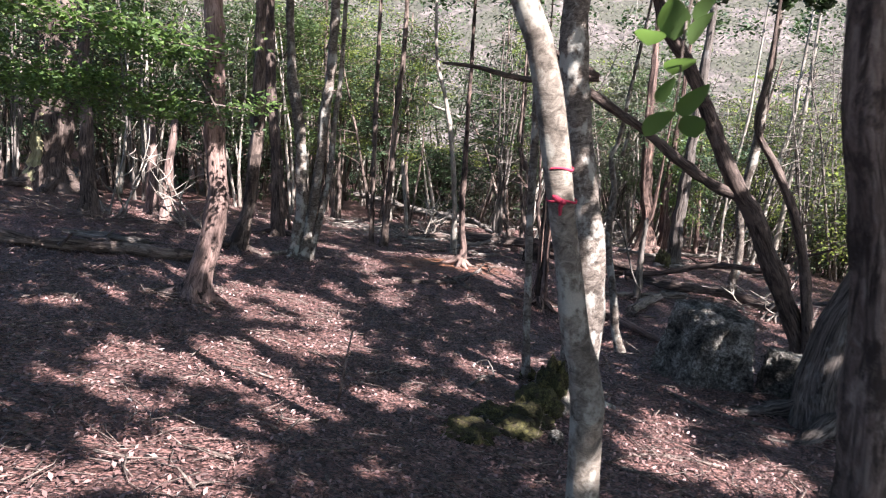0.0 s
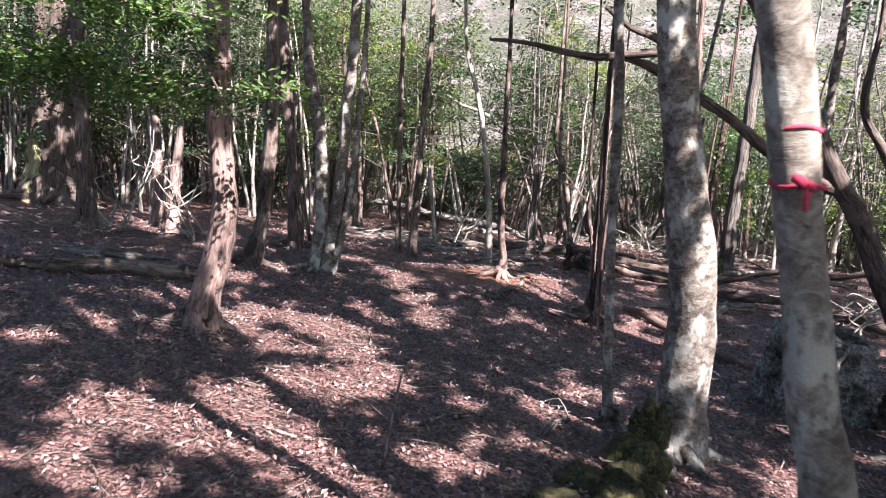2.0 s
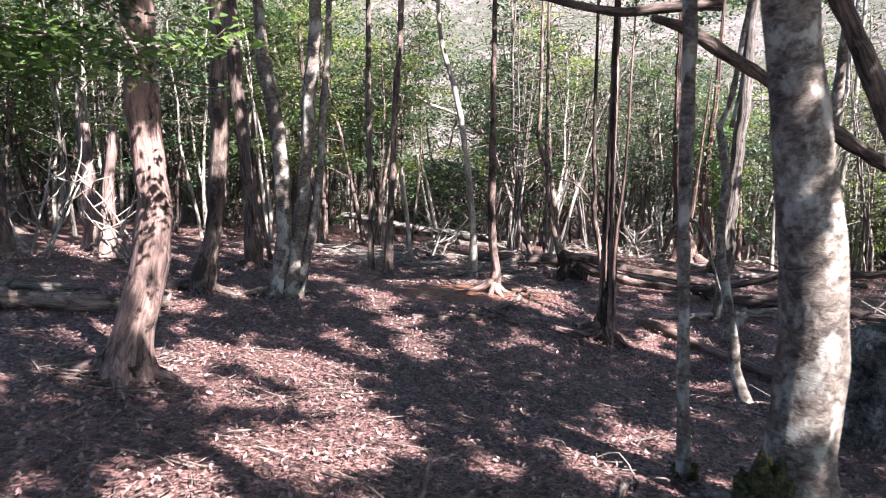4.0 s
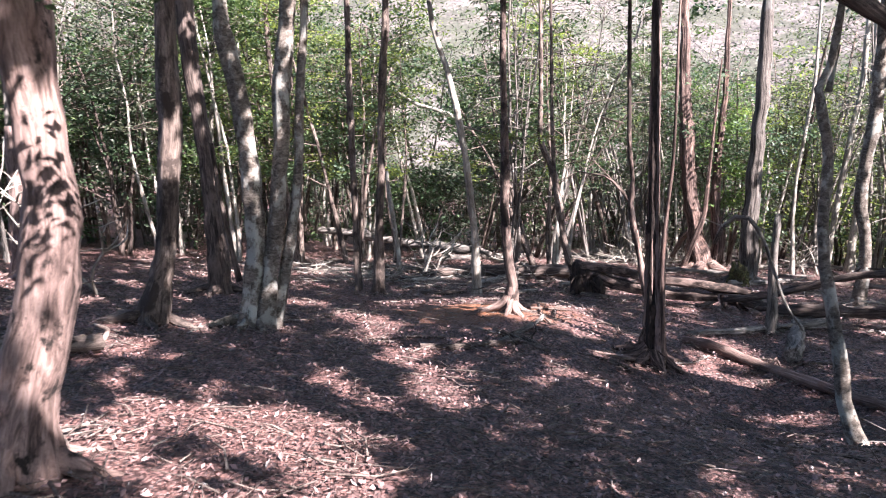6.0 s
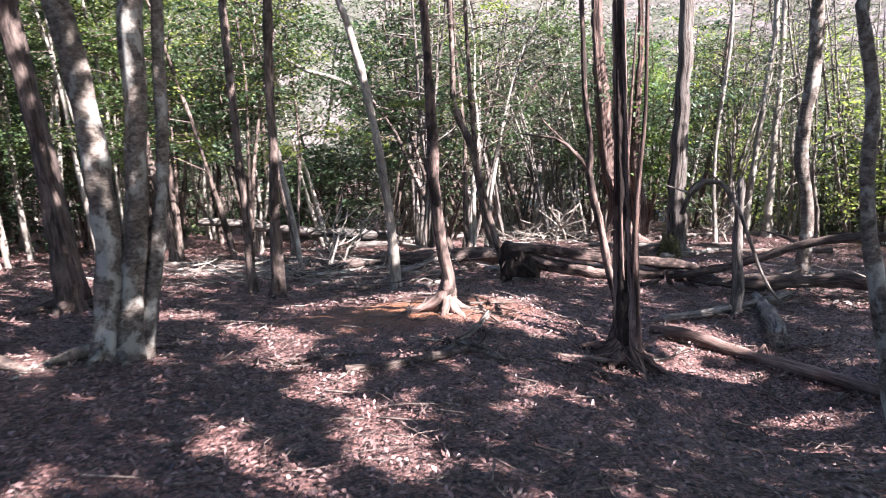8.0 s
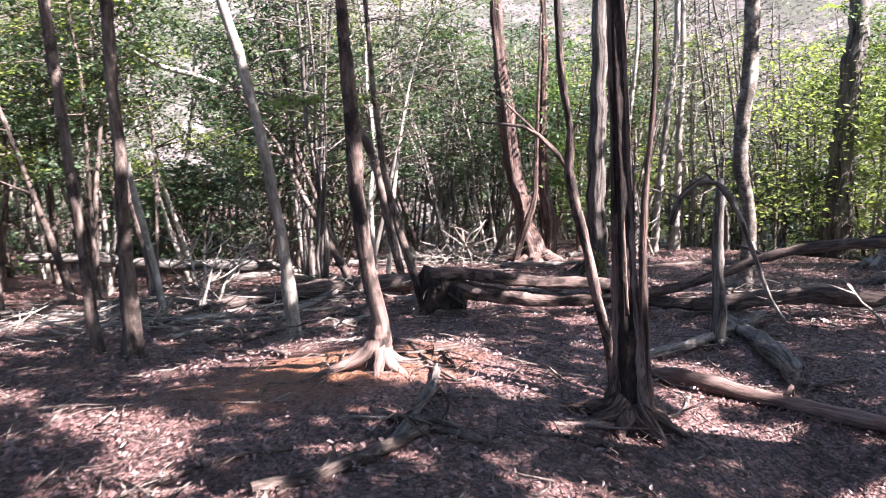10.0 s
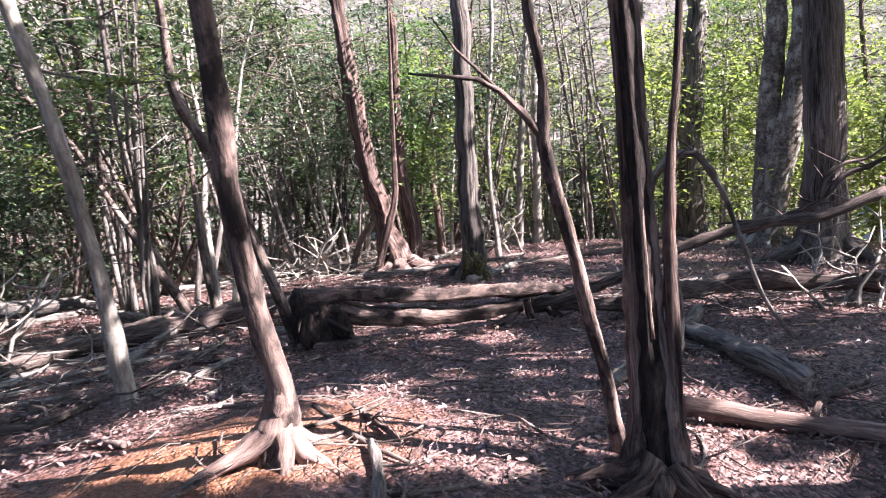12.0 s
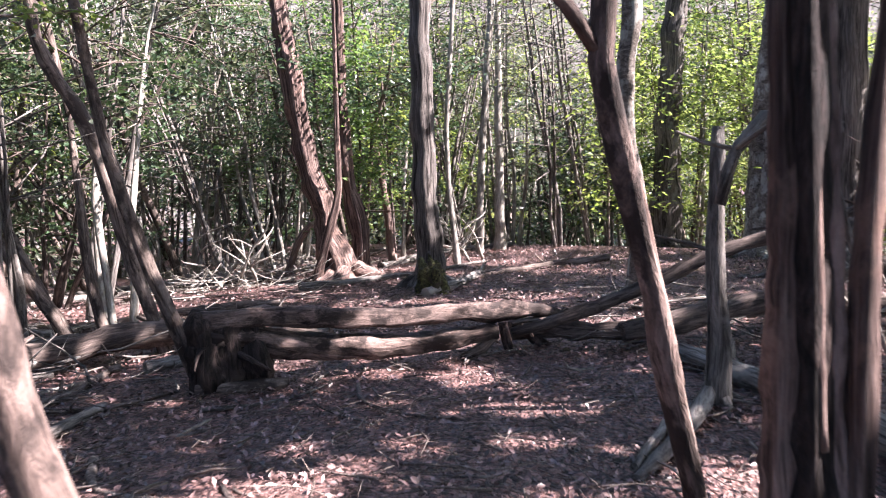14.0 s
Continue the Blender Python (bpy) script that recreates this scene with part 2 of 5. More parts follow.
# ---- geometry helpers ----
def ground_z(x, y):
    """Height of the forest floor: a slope that falls ahead and to the right, with a mound and a hollow."""
    x, y = np.asarray(x, float), np.asarray(y, float)
    cx, cy = np.clip(x, -12, 12), np.clip(y, -4, 21)
    u, v = cx / 10, cy / 10 - 1
    z = -1.467 - 1.139 * u - 0.69 * v + 0.311 * u * u + 0.45 * u * v + 0.312 * v * v + 0.027 * u ** 3 - 0.236 * u * u * v - 0.017 * u * v * v - 0.141 * v ** 3
    z = z + 0.212 * np.exp(-((cx - 0.9) ** 2 + (cy - 14.5) ** 2) / 1.69) + (-0.443) * np.exp(-((cx - 2.6) ** 2 + (cy - 11.6) ** 2) / 1.96)
    return z - 0.05 * np.clip(y - 21, 0, 40) + 0.15 * np.clip(-12 - x, 0, 30) - 0.3 * np.clip(x - 12, 0, 40) + 0.1 * np.clip(-4 - y, 0, 30)


def gz(x, y):
    return float(ground_z(x, y))


class Stem(list):
    """Points of a stem, with the grain's coordinates beside them."""
    grain = ()


def mesh_from(name, verts, faces, mat, smooth=True):
    me = bpy.data.meshes.new(name)
    me.from_pydata(list(verts), [], faces)
    if isinstance(verts, Stem):
        me.attributes.new("grain", "FLOAT_VECTOR", "POINT").data.foreach_set("vector", np.array(verts.grain, np.float32).ravel())
    me.materials.append(mat)
    if smooth:
        me.polygons.foreach_set("use_smooth", [len(q) <= 4 for q in faces])
    me.update()
    return me


def mesh_tris(name, verts, tris, mat):
    """A mesh of loose triangles from arrays."""
    me = bpy.data.meshes.new(name)
    me.vertices.add(len(verts))
    me.vertices.foreach_set("co", np.asarray(verts, np.float32).ravel())
    me.loops.add(3 * len(tris))
    me.loops.foreach_set("vertex_index", np.asarray(tris, np.int32).ravel())
    me.polygons.add(len(tris))
    me.polygons.foreach_set("loop_start", np.arange(0, 3 * len(tris), 3, dtype=np.int32))
    me.materials.append(mat)
    me.update(calc_edges=True)
    return me


def holder(name, at, label, category, group="", kind=""):
    ob = new(name)
    ob.location = at
    ob.empty_display_size = 0.1
    return tagged(ob, label, category, group, kind)


def part(name, me, parent, label=""):
    """One mesh, given in world places, as a part of a thing or of a part."""
    ob = new(name, me)
    ob.parent = parent
    origin = Vector(parent.location)
    if parent.parent:
        origin += parent.parent.location
    ob.location = -origin
    if parent.parent:
        ob.location = (0, 0, 0)
    return tagged(ob, label)


def smooth_path(pts, step):
    """Catmull-Rom through points of (x, y, z, radius)."""
    p = [np.array(q, float) for q in pts]
    p = [2 * p[0] - p[1]] + p + [2 * p[-1] - p[-2]]
    out = []
    for i in range(1, len(p) - 2):
        n = max(1, int(np.linalg.norm(p[i + 1][:3] - p[i][:3]) / step))
        for k in range(n):
            t = k / n
            a, b, c, d = p[i - 1], p[i], p[i + 1], p[i + 2]
            q = 0.5 * (2 * b + (c - a) * t + (2 * a - 5 * b + 4 * c - d) * t * t + (3 * b - a - 3 * c + d) * t ** 3)
            q[3] = b[3] + (c[3] - b[3]) * t
            out.append(q)
    out.append(p[-2])
    return out


def tube(pts, sides=12, step=0.12, flute=0.0, lobes=5, rough=0.06, seed=0, flare=0.0):
    """A stem: rings along a smooth path, fluted and uneven, wider at the foot by flare. Returns verts and faces."""
    rng = random.Random(seed)
    ph, ph2 = rng.uniform(0, 6.28), rng.uniform(0, 6.28)
    path = smooth_path(pts, step)
    verts, faces, grain = Stem(), [], []
    side = None
    run = 0.0
    for i, q in enumerate(path):
        a, b = path[max(i - 1, 0)][:3], path[min(i + 1, len(path) - 1)][:3]
        d = Vector(b - a).normalized()
        if side is None:
            side = d.orthogonal().normalized()
            if abs(d.z) > 0.5:
                side = Vector((1, 0, 0)) - d * d.x
                side.normalize()
        else:
            side = (side - d * side.dot(d)).normalized()
        up = d.cross(side)
        if i:
            run += float(np.linalg.norm(q[:3] - path[i - 1][:3]))
        wide = flare * math.exp(-run / 0.16) + 1.6 * rough * noise.noise(Vector((run * 2.3, seed * 5.7, 0)))
        drift = 2.2 * rough * q[3]
        mid = Vector(q[:3]) + side * drift * noise.noise(Vector((run * 1.7, seed * 2.9, 7))) + up * drift * noise.noise(Vector((run * 1.7, seed * 2.9, 17)))
        for k in range(sides):
            w = 2 * math.pi * k / sides
            r = q[3] * (1 + (flute + abs(wide) * 0.4) * math.cos(lobes * w + ph + 0.5 * run) + 0.4 * flute * math.cos((lobes + 3) * w + ph2 - 0.9 * run) + wide)
            c = side * math.cos(w) + up * math.sin(w)
            at = mid + c * r
            at += c * 2 * rough * q[3] * (noise.noise(at * (0.35 / max(q[3], 0.02)) + Vector((seed * 3.1, 0, 0))) + 0.5 * noise.noise(at * (1.1 / max(q[3], 0.02))))
            verts.append(at[:])
            grain.append((math.cos(w) * q[3] + seed * 0.37, math.sin(w) * q[3], run + seed * 1.3))
    verts.grain = grain
    n = len(path)
    for i in range(n - 1):
        for k in range(sides):
            k2 = (k + 1) % sides
            faces.append((i * sides + k, i * sides + k2, (i + 1) * sides + k2, (i + 1) * sides + k))
    faces.append(tuple(range(sides - 1, -1, -1)))
    faces.append(tuple(range((n - 1) * sides, n * sides)))
    return verts, faces


def joined(chunks):
    verts, faces, grain = Stem(), [], []
    for v, f in chunks:
        o = len(verts)
        verts.extend(v)
        grain.extend(v.grain)
        faces += [tuple(i + o for i in q) for q in f]
    verts.grain = grain
    return verts, faces


def raised(pts, height, lean=0.35):
    """Carries a stem on upwards past its last point into the canopy."""
    x, y, z, r = pts[-1]
    x0, y0, z0, _ = pts[-2]
    dz = max(z - z0, 0.05)
    dx, dy = (x - x0) / dz * lean, (y - y0) / dz * lean
    out = list(pts)
    for k in (1, 2, 3):
        h = height * k / 3
        out.append((x + dx * h * 0.8, y + dy * h * 0.8, z + h, r * (1 - 0.2 * k)))
    return out


def leaf_arrays(centres, length, width, rng, flat=0.4, down=0.0):
    """Folded leaves, two triangles each, at the given places."""
    n = len(centres)
    c = np.asarray(centres, float)
    ang = rng.uniform(0, 2 * np.pi, n)
    d = np.stack([np.cos(ang), np.sin(ang), rng.normal(-down, flat, n)], 1)
    d /= np.linalg.norm(d, axis=1)[:, None]
    nrm = np.stack([rng.normal(0, flat, n), rng.normal(0, flat, n), np.ones(n)], 1)
    s = np.cross(d, nrm)
    s /= np.linalg.norm(s, axis=1)[:, None]
    up = np.cross(s, d)
    ln = (length * rng.uniform(0.6, 1.3, n))[:, None]
    wd = (width * rng.uniform(0.6, 1.3, n))[:, None]
    verts = np.stack([c - d * ln * 0.5, c + d * ln * 0.5, c + s * wd * 0.5 + up * wd * 0.18, c - s * wd * 0.5 + up * wd * 0.18], 1).reshape(-1, 3)
    base = np.arange(n)[:, None] * 4
    tris = np.concatenate([base + [0, 1, 2], base + [0, 3, 1]], 1).reshape(-1, 3)
    return verts, tris


def stem_tree(name, label, stems, mat, height=5.0, flute=0.04, lobes=5, rough=0.08, flare=0.5, sides=14, limbs=(), roots=0, seed=1, lean=0.35, category="tree", sink=0.12, root_size=1.0, root_len=1.0, root_mat=None):
    """A tree that stands on the floor: trunks that run on into the canopy, limbs, and roots that spread over the ground."""
    x, y, z, r = stems[0][0]
    tree = holder(name, (x, y, z), label, category)
    for i, s in enumerate(stems):
        s = [(s[0][0], s[0][1], min(s[0][2], gz(s[0][0], s[0][1])) - sink, s[0][3])] + list(s[1:])
        pts = raised(s, height, lean) if height else s
        v, f = tube(pts, sides, 0.14, flute, lobes, rough, seed + i, flare)
        part("trunk", mesh_from("trunk", v, f, mat), tree)
    for i, b in enumerate(limbs):
        v, f = tube(b, 8, 0.12, 0.03, 4, 0.12, seed + 20 + i)
        part("limb", mesh_from("limb", v, f, mat), tree)
    rng = random.Random(seed)
    for k in range(roots):
        w = 2 * math.pi * (k + rng.uniform(-0.3, 0.3)) / roots
        ln = root_len * r * (rng.uniform(2.2, 4.0) if r < 0.2 else rng.uniform(1.3, 2.3))
        pts = []
        for j in range(5):
            t = j / 4
            px, py = x + math.cos(w) * (r * 0.5 + ln * t), y + math.sin(w) * (r * 0.5 + ln * t)
            w += rng.uniform(-0.2, 0.2)
            pts.append((px, py, gz(px, py) + r * root_size * (0.55 * (1 - t) ** 2 + 0.02) - 0.02 * t, r * 0.34 * root_size * (1 - 0.8 * t)))
        v, f = tube(pts, 8, 0.06, 0.08, 3, 0.25, seed + 40 + k)
        part("root", mesh_from("root", v, f, root_mat or mat), tree)
    return tree


def fallen(name, label, pts, mat, sides=10, lift=0.6, flute=0.05, category="fallen branch", seed=3, rest=True, side_twigs=0, group=""):
    """A log or branch that lies on the floor."""
    q = []
    for x, y, z, r in pts:
        q.append((x, y, (gz(x, y) + r * lift) if rest else z, r))
    ob = holder(name, (q[0][0], q[0][1], gz(q[0][0], q[0][1])), label, category, group)
    v, f = tube(q, sides, 0.1, flute, 4, 0.18, seed)
    part("stem", mesh_from("stem", v, f, mat), ob)
    rng = random.Random(seed)
    for k in range(side_twigs):
        a = q[rng.randrange(1, len(q))]
        w = rng.uniform(0, 6.28)
        ln = rng.uniform(0.15, 0.5)
        t = [(a[0], a[1], a[2], a[3] * 0.45), (a[0] + math.cos(w) * ln * 0.5, a[1] + math.sin(w) * ln * 0.5, a[2] + rng.uniform(0, 0.12), a[3] * 0.3),
             (a[0] + math.cos(w + 0.4) * ln, a[1] + math.sin(w + 0.4) * ln, a[2] + rng.uniform(-0.02, 0.2), a[3] * 0.15)]
        v, f = tube(t, 6, 0.08, 0, 3, 0.1, seed + k)
        part("side_twig", mesh_from("side_twig", v, f, mat), ob)
    return ob


# ---- the ground ----
def ground_sheet():
    xs = np.concatenate([np.linspace(-400, -40, 10), np.linspace(-36, -10, 14), np.arange(-9.4, 10.6, 0.16), np.linspace(11, 40, 15), np.linspace(60, 400, 9)])
    ys = np.concatenate([np.linspace(-400, -30, 9), np.linspace(-24, -1, 12), np.arange(-0.4, 24.5, 0.16), np.linspace(25, 60, 18), np.linspace(80, 500, 10)])
    gx, gy = np.meshgrid(xs, ys)
    z = ground_z(gx, gy)
    near = (np.abs(gx) < 12) & (gy > -2) & (gy < 26)
    verts = []
    for x, y, h, k in zip(gx.ravel(), gy.ravel(), z.ravel(), near.ravel()):
        if k:
            h += 0.035 * noise.noise(Vector((x * 1.3, y * 1.3, 0))) + 0.018 * noise.noise(Vector((x * 4, y * 4, 3)))
        verts.append((x, y, h))
    nx, ny = len(xs), len(ys)
    faces = [(j * nx + i, j * nx + i + 1, (j + 1) * nx + i + 1, (j + 1) * nx + i) for j in range(ny - 1) for i in range(nx - 1)]
    ob = new("ground", mesh_from("ground", verts, faces, GROUND))
    tagged(ob, "sloping forest floor of brown leaf litter with bare ochre earth", "ground", kind="structure")


ground_sheet()


# ---- trees near the path ----
stem_tree("leaning_tree", "reddish-barked tree with a bent mossy foot on the slope", [[(-2.93, 8.61, -0.99, 0.213), (-2.83, 8.61, -0.58, 0.141), (-2.71, 8.61, -0.19, 0.134), (-2.64, 8.61, 0.25, 0.122), (-2.65, 8.61, 0.72, 0.11), (-2.67, 8.61, 1.18, 0.114), (-2.68, 8.61, 1.69, 0.112), (-2.68, 8.61, 2.17, 0.106)]], BARK_SPOTTED, 4.5, 0.04, 5, 0.1, 0.35, 16, roots=5, seed=11)
stem_tree("slender_tree", "smooth grey slender tree with red tape tied round", [[(0.9, 3.62, -0.06, 0.098), (0.86, 3.62, 0.02, 0.09), (0.765, 3.62, 0.36, 0.078), (0.68, 3.62, 0.81, 0.072), (0.592, 3.62, 1.24, 0.07), (0.51, 3.62, 1.62, 0.07), (0.44, 3.62, 1.86, 0.068), (0.36, 3.62, 2.03, 0.066), (0.29, 3.62, 2.2, 0.063)]], BARK_SMOOTH, 4.5, 0.02, 4, 0.05, 0.1, 18, roots=4, seed=12)
stem_tree("beech_tree", "smooth grey tree with lichen blotches and a mossy foot", [[(1.52, 7.1, -1.49, 0.241), (1.56, 7.1, -1.17, 0.199), (1.56, 7.1, -0.58, 0.183), (1.54, 7.1, -0.01, 0.184), (1.47, 7.1, 0.49, 0.164), (1.38, 7.1, 1.02, 0.149), (1.3, 7.1, 1.57, 0.143), (1.23, 7.1, 2.06, 0.136)]], BARK_MOSSY, 4.5, 0.03, 5, 0.07, 0.45, 18, roots=5, seed=13)
stem_tree("sapling", "thin grey sapling beside the mossy tree", [[(1.12, 7.69, -1.43, 0.048), (1.07, 7.69, -0.75, 0.043), (1.03, 7.69, 0.02, 0.039), (1.0, 7.69, 0.76, 0.045), (0.98, 7.69, 1.47, 0.044), (0.95, 7.69, 1.89, 0.039), (0.92, 7.69, 2.14, 0.039)]], BARK_MOSSY, 4, 0.02, 4, 0.12, 0.3, 10, roots=3, seed=14)
stem_tree("twin_tree", "grey tree with twin fluted stems from one foot", [[(-2.61, 13.19, -1.39, 0.181), (-2.54, 13.18, -0.87, 0.123), (-2.5, 13.18, -0.25, 0.11), (-2.51, 13.18, 0.54, 0.096), (-2.58, 13.18, 1.19, 0.101), (-2.68, 13.19, 1.77, 0.088), (-2.73, 13.2, 2.11, 0.076)], [(-2.45, 13.18, -1.37, 0.137), (-2.36, 13.17, -0.81, 0.105), (-2.25, 13.16, -0.26, 0.086), (-2.16, 13.15, 0.47, 0.078), (-2.11, 13.15, 1.24, 0.089), (-2.01, 13.14, 2.09, 0.088)], [(-2.36, 13.23, -1.33, 0.075), (-2.17, 13.21, -0.7, 0.062), (-2.01, 13.2, 0.16, 0.049), (-1.94, 13.19, 1.06, 0.048), (-1.84, 13.18, 2.1, 0.041)]], BARK_MOSSY, 4.5, 0.1, 5, 0.1, 0.3, 16, roots=7, seed=15)
stem_tree("cedar_tree", "brown tree with peeling bark and a flared foot", [[(-3.61, 12.96, -1.25, 0.197), (-3.47, 12.95, -0.79, 0.124), (-3.36, 12.94, -0.19, 0.105), (-3.28, 12.93, 0.5, 0.104), (-3.24, 12.92, 1.24, 0.108), (-3.22, 12.92, 2.06, 0.101)]], BARK_BROWN, 4.5, 0.12, 5, 0.1, 0.3, 14, roots=5, seed=16)
stem_tree("dark_tree", "dark leaning tree with a thick foot", [[(-3.46, 15.62, -1.45, 0.185), (-3.46, 15.62, -0.79, 0.136), (-3.52, 15.63, 0.17, 0.11), (-3.6, 15.64, 1.1, 0.101), (-3.68, 15.64, 1.94, 0.108), (-3.72, 15.65, 2.61, 0.114)]], BARK_DARK, 4.5, 0.1, 4, 0.1, 0.3, 14, limbs=[[(-2.7, 13.23, -0.87, 0.037), (-2.78, 13.23, -0.43, 0.031), (-2.87, 13.24, 0.19, 0.027), (-2.92, 13.25, 0.67, 0.027)]], roots=4, seed=17)
stem_tree("slim_tree", "slim brown straight tree at the mound's edge", [[(-1.19, 16.39, -1.71, 0.106), (-1.14, 16.39, -0.8, 0.07), (-1.08, 16.38, 0.24, 0.06), (-1.04, 16.38, 1.25, 0.06), (-0.96, 16.37, 2.24, 0.059), (-0.93, 16.37, 2.73, 0.059)]], BARK_BROWN, 4.5, 0.05, 4, 0.1, 0.4, 10, roots=3, seed=18)
stem_tree("slim_tree", "slim brown straight tree behind the mound", [[(-1.5, 16.75, -1.71, 0.064), (-1.51, 16.75, -0.83, 0.05), (-1.52, 16.75, 0.24, 0.049), (-1.53, 16.75, 1.55, 0.048), (-1.52, 16.75, 2.81, 0.043)]], BARK_BROWN, 4.5, 0.05, 4, 0.1, 0.4, 10, seed=19)
stem_tree("dead_tree", "pale broken dead stem", [[(-0.75, 18.89, -1.88, 0.043), (-0.83, 18.9, -1.11, 0.043), (-0.93, 18.91, -0.36, 0.043), (-0.97, 18.91, 0.17, 0.027)]], BARK_PALE, 0, 0.05, 4, 0.1, 0.2, 8, seed=20, category="dead tree")
stem_tree("forked_sapling", "slim pale tree with one long bare arm", [[(0.44, 16.78, -1.87, 0.093), (0.43, 16.78, -1.0, 0.064), (0.34, 16.79, 0.01, 0.059), (0.22, 16.8, 0.9, 0.058), (0.05, 16.82, 1.7, 0.049), (-0.13, 16.83, 2.31, 0.044), (-0.23, 16.84, 2.82, 0.039)]], BARK_PALE, 4, 0.04, 4, 0.1, 0.3, 10, limbs=[[(0.67, 20.94, 1.19, 0.055), (0.25, 20.98, 1.39, 0.043), (-0.29, 21.04, 1.57, 0.036), (-0.64, 21.07, 1.8, 0.024)]], seed=21)
rooted = stem_tree("rooted_tree", "slim leaning tree with bare pale roots on ochre earth", [[(0.52, 14.19, -1.56, 0.12), (0.56, 14.17, -1.36, 0.088), (0.58, 14.17, -1.18, 0.068), (0.54, 14.18, -0.94, 0.061), (0.51, 14.2, -0.66, 0.06), (0.5, 14.21, -0.32, 0.057), (0.49, 14.21, -0.01, 0.055), (0.49, 14.21, 0.39, 0.052), (0.49, 14.21, 0.79, 0.046), (0.49, 14.21, 1.07, 0.042)]], BARK_SCALY, 4.5, 0.05, 4, 0.14, 0.1, 18, seed=22, sink=0.12)
for k, pts in enumerate(([(0.57, 14.17, -1.1, 0.045), (0.55, 14.175, -1.28, 0.066), (0.48, 14.2, -1.42, 0.07), (0.38, 14.24, -1.5, 0.062), (0.25, 14.28, -1.55, 0.045), (0.09, 14.27, -1.58, 0.028), (-0.06, 14.24, -1.6, 0.012)],
                         [(0.55, 14.14, -1.4, 0.06), (0.5, 14.06, -1.54, 0.045), (0.44, 13.98, -1.59, 0.026), (0.36, 13.9, -1.62, 0.01)],
                         [(0.57, 14.14, -1.42, 0.06), (0.6, 14.05, -1.55, 0.045), (0.68, 13.95, -1.61, 0.02)],
                         [(0.58, 14.18, -1.42, 0.06), (0.7, 14.2, -1.55, 0.046), (0.84, 14.22, -1.59, 0.03), (1.0, 14.16, -1.63, 0.014)])):
    v, f = tube(pts, 10, 0.05, 0.1, 3, 0.2, 160 + k)
    part("root", mesh_from("root", v, f, WOOD_BARE), rooted, "bare pale root")
PEELING = [(1.99, 13.0, -1.97, 0.19), (2.0, 13.0, -1.62, 0.116), (2.0, 13.0, -1.2, 0.092), (1.99, 13.0, -0.8, 0.082), (1.99, 13.0, -0.41, 0.074), (1.99, 13.0, 0.0, 0.067), (1.99, 13.0, 0.44, 0.064), (1.99, 13.0, 0.84, 0.059)]
# solid core, coloured black for the shade inside the hollow
peeling = stem_tree("peeling_tree", "dark red tree with split peeling bark and a hollow shown by a shade-black core", [[(x - 0.1 * r, y - 0.08 * r, z, 0.6 * r) for x, y, z, r in PEELING]], ROT_SHADED, 4.5, 0.12, 5, 0.12, 0.5, 24, roots=9, seed=23, root_size=2.0, root_len=1.1, root_mat=BARK_SHRED)
crooked = stem_tree("crooked_tree", "crooked forked tree with stripped pale wood", [[(2.17, 13.33, -1.81, 0.047), (2.09, 13.37, -1.41, 0.035), (2.03, 13.4, -1.09, 0.035), (1.99, 13.42, -0.81, 0.038), (1.93, 13.45, -0.46, 0.034), (1.89, 13.48, -0.15, 0.041), (1.91, 13.46, 0.14, 0.026), (1.87, 13.48, 0.47, 0.026), (1.86, 13.49, 0.94, 0.025)]], BARK_SCALY, 4, 0.08, 3, 0.15, 0.3, 14, limbs=[[(1.89, 13.48, -0.14, 0.024), (1.8, 13.52, 0.0, 0.018), (1.7, 13.57, 0.12, 0.015), (1.6, 13.62, 0.19, 0.012), (1.45, 13.7, 0.22, 0.009), (1.3, 13.78, 0.25, 0.005)], [(1.7, 13.57, 0.12, 0.009), (1.64, 13.6, 0.2, 0.009), (1.52, 13.66, 0.34, 0.006), (1.42, 13.7, 0.5, 0.004)]], seed=24)
stem_tree("slim_tree", "slim brown leaning tree behind the fallen log", [[(2.63, 18.94, -2.13, 0.075), (2.58, 18.96, -1.78, 0.064), (2.45, 19.01, -1.05, 0.066), (2.3, 19.07, 0.01, 0.06), (2.14, 19.14, 0.41, 0.056), (2.05, 19.17, 0.76, 0.052), (2.06, 19.17, 1.2, 0.048)]], BARK_BROWN, 4, 0.06, 4, 0.12, 0.3, 12, roots=3, seed=46)
stem_tree("slim_tree", "slim brown leaning tree beside the rotten root end", [[(2.47, 17.75, -2.06, 0.07), (2.27, 17.77, -1.48, 0.056), (2.16, 17.82, -0.99, 0.05), (2.07, 17.86, -0.47, 0.046), (2.03, 17.88, -0.1, 0.042), (2.01, 17.89, 0.37, 0.038), (1.99, 17.9, 0.96, 0.035)]], BARK_BROWN, 4, 0.06, 4, 0.12, 0.3, 12, roots=3, seed=47)
stem_tree("furrowed_tree", "straight grey tree with furrowed bark and mossy foot", [[(6.61, 19.72, -2.41, 0.253), (6.64, 19.69, -2.06, 0.195), (6.66, 19.68, -1.32, 0.168), (6.7, 19.64, -0.22, 0.15), (6.73, 19.61, 0.7, 0.139), (6.78, 19.57, 1.44, 0.138)]], BARK_FURROW, 5, 0.06, 7, 0.08, 0.4, 20, roots=6, seed=25)
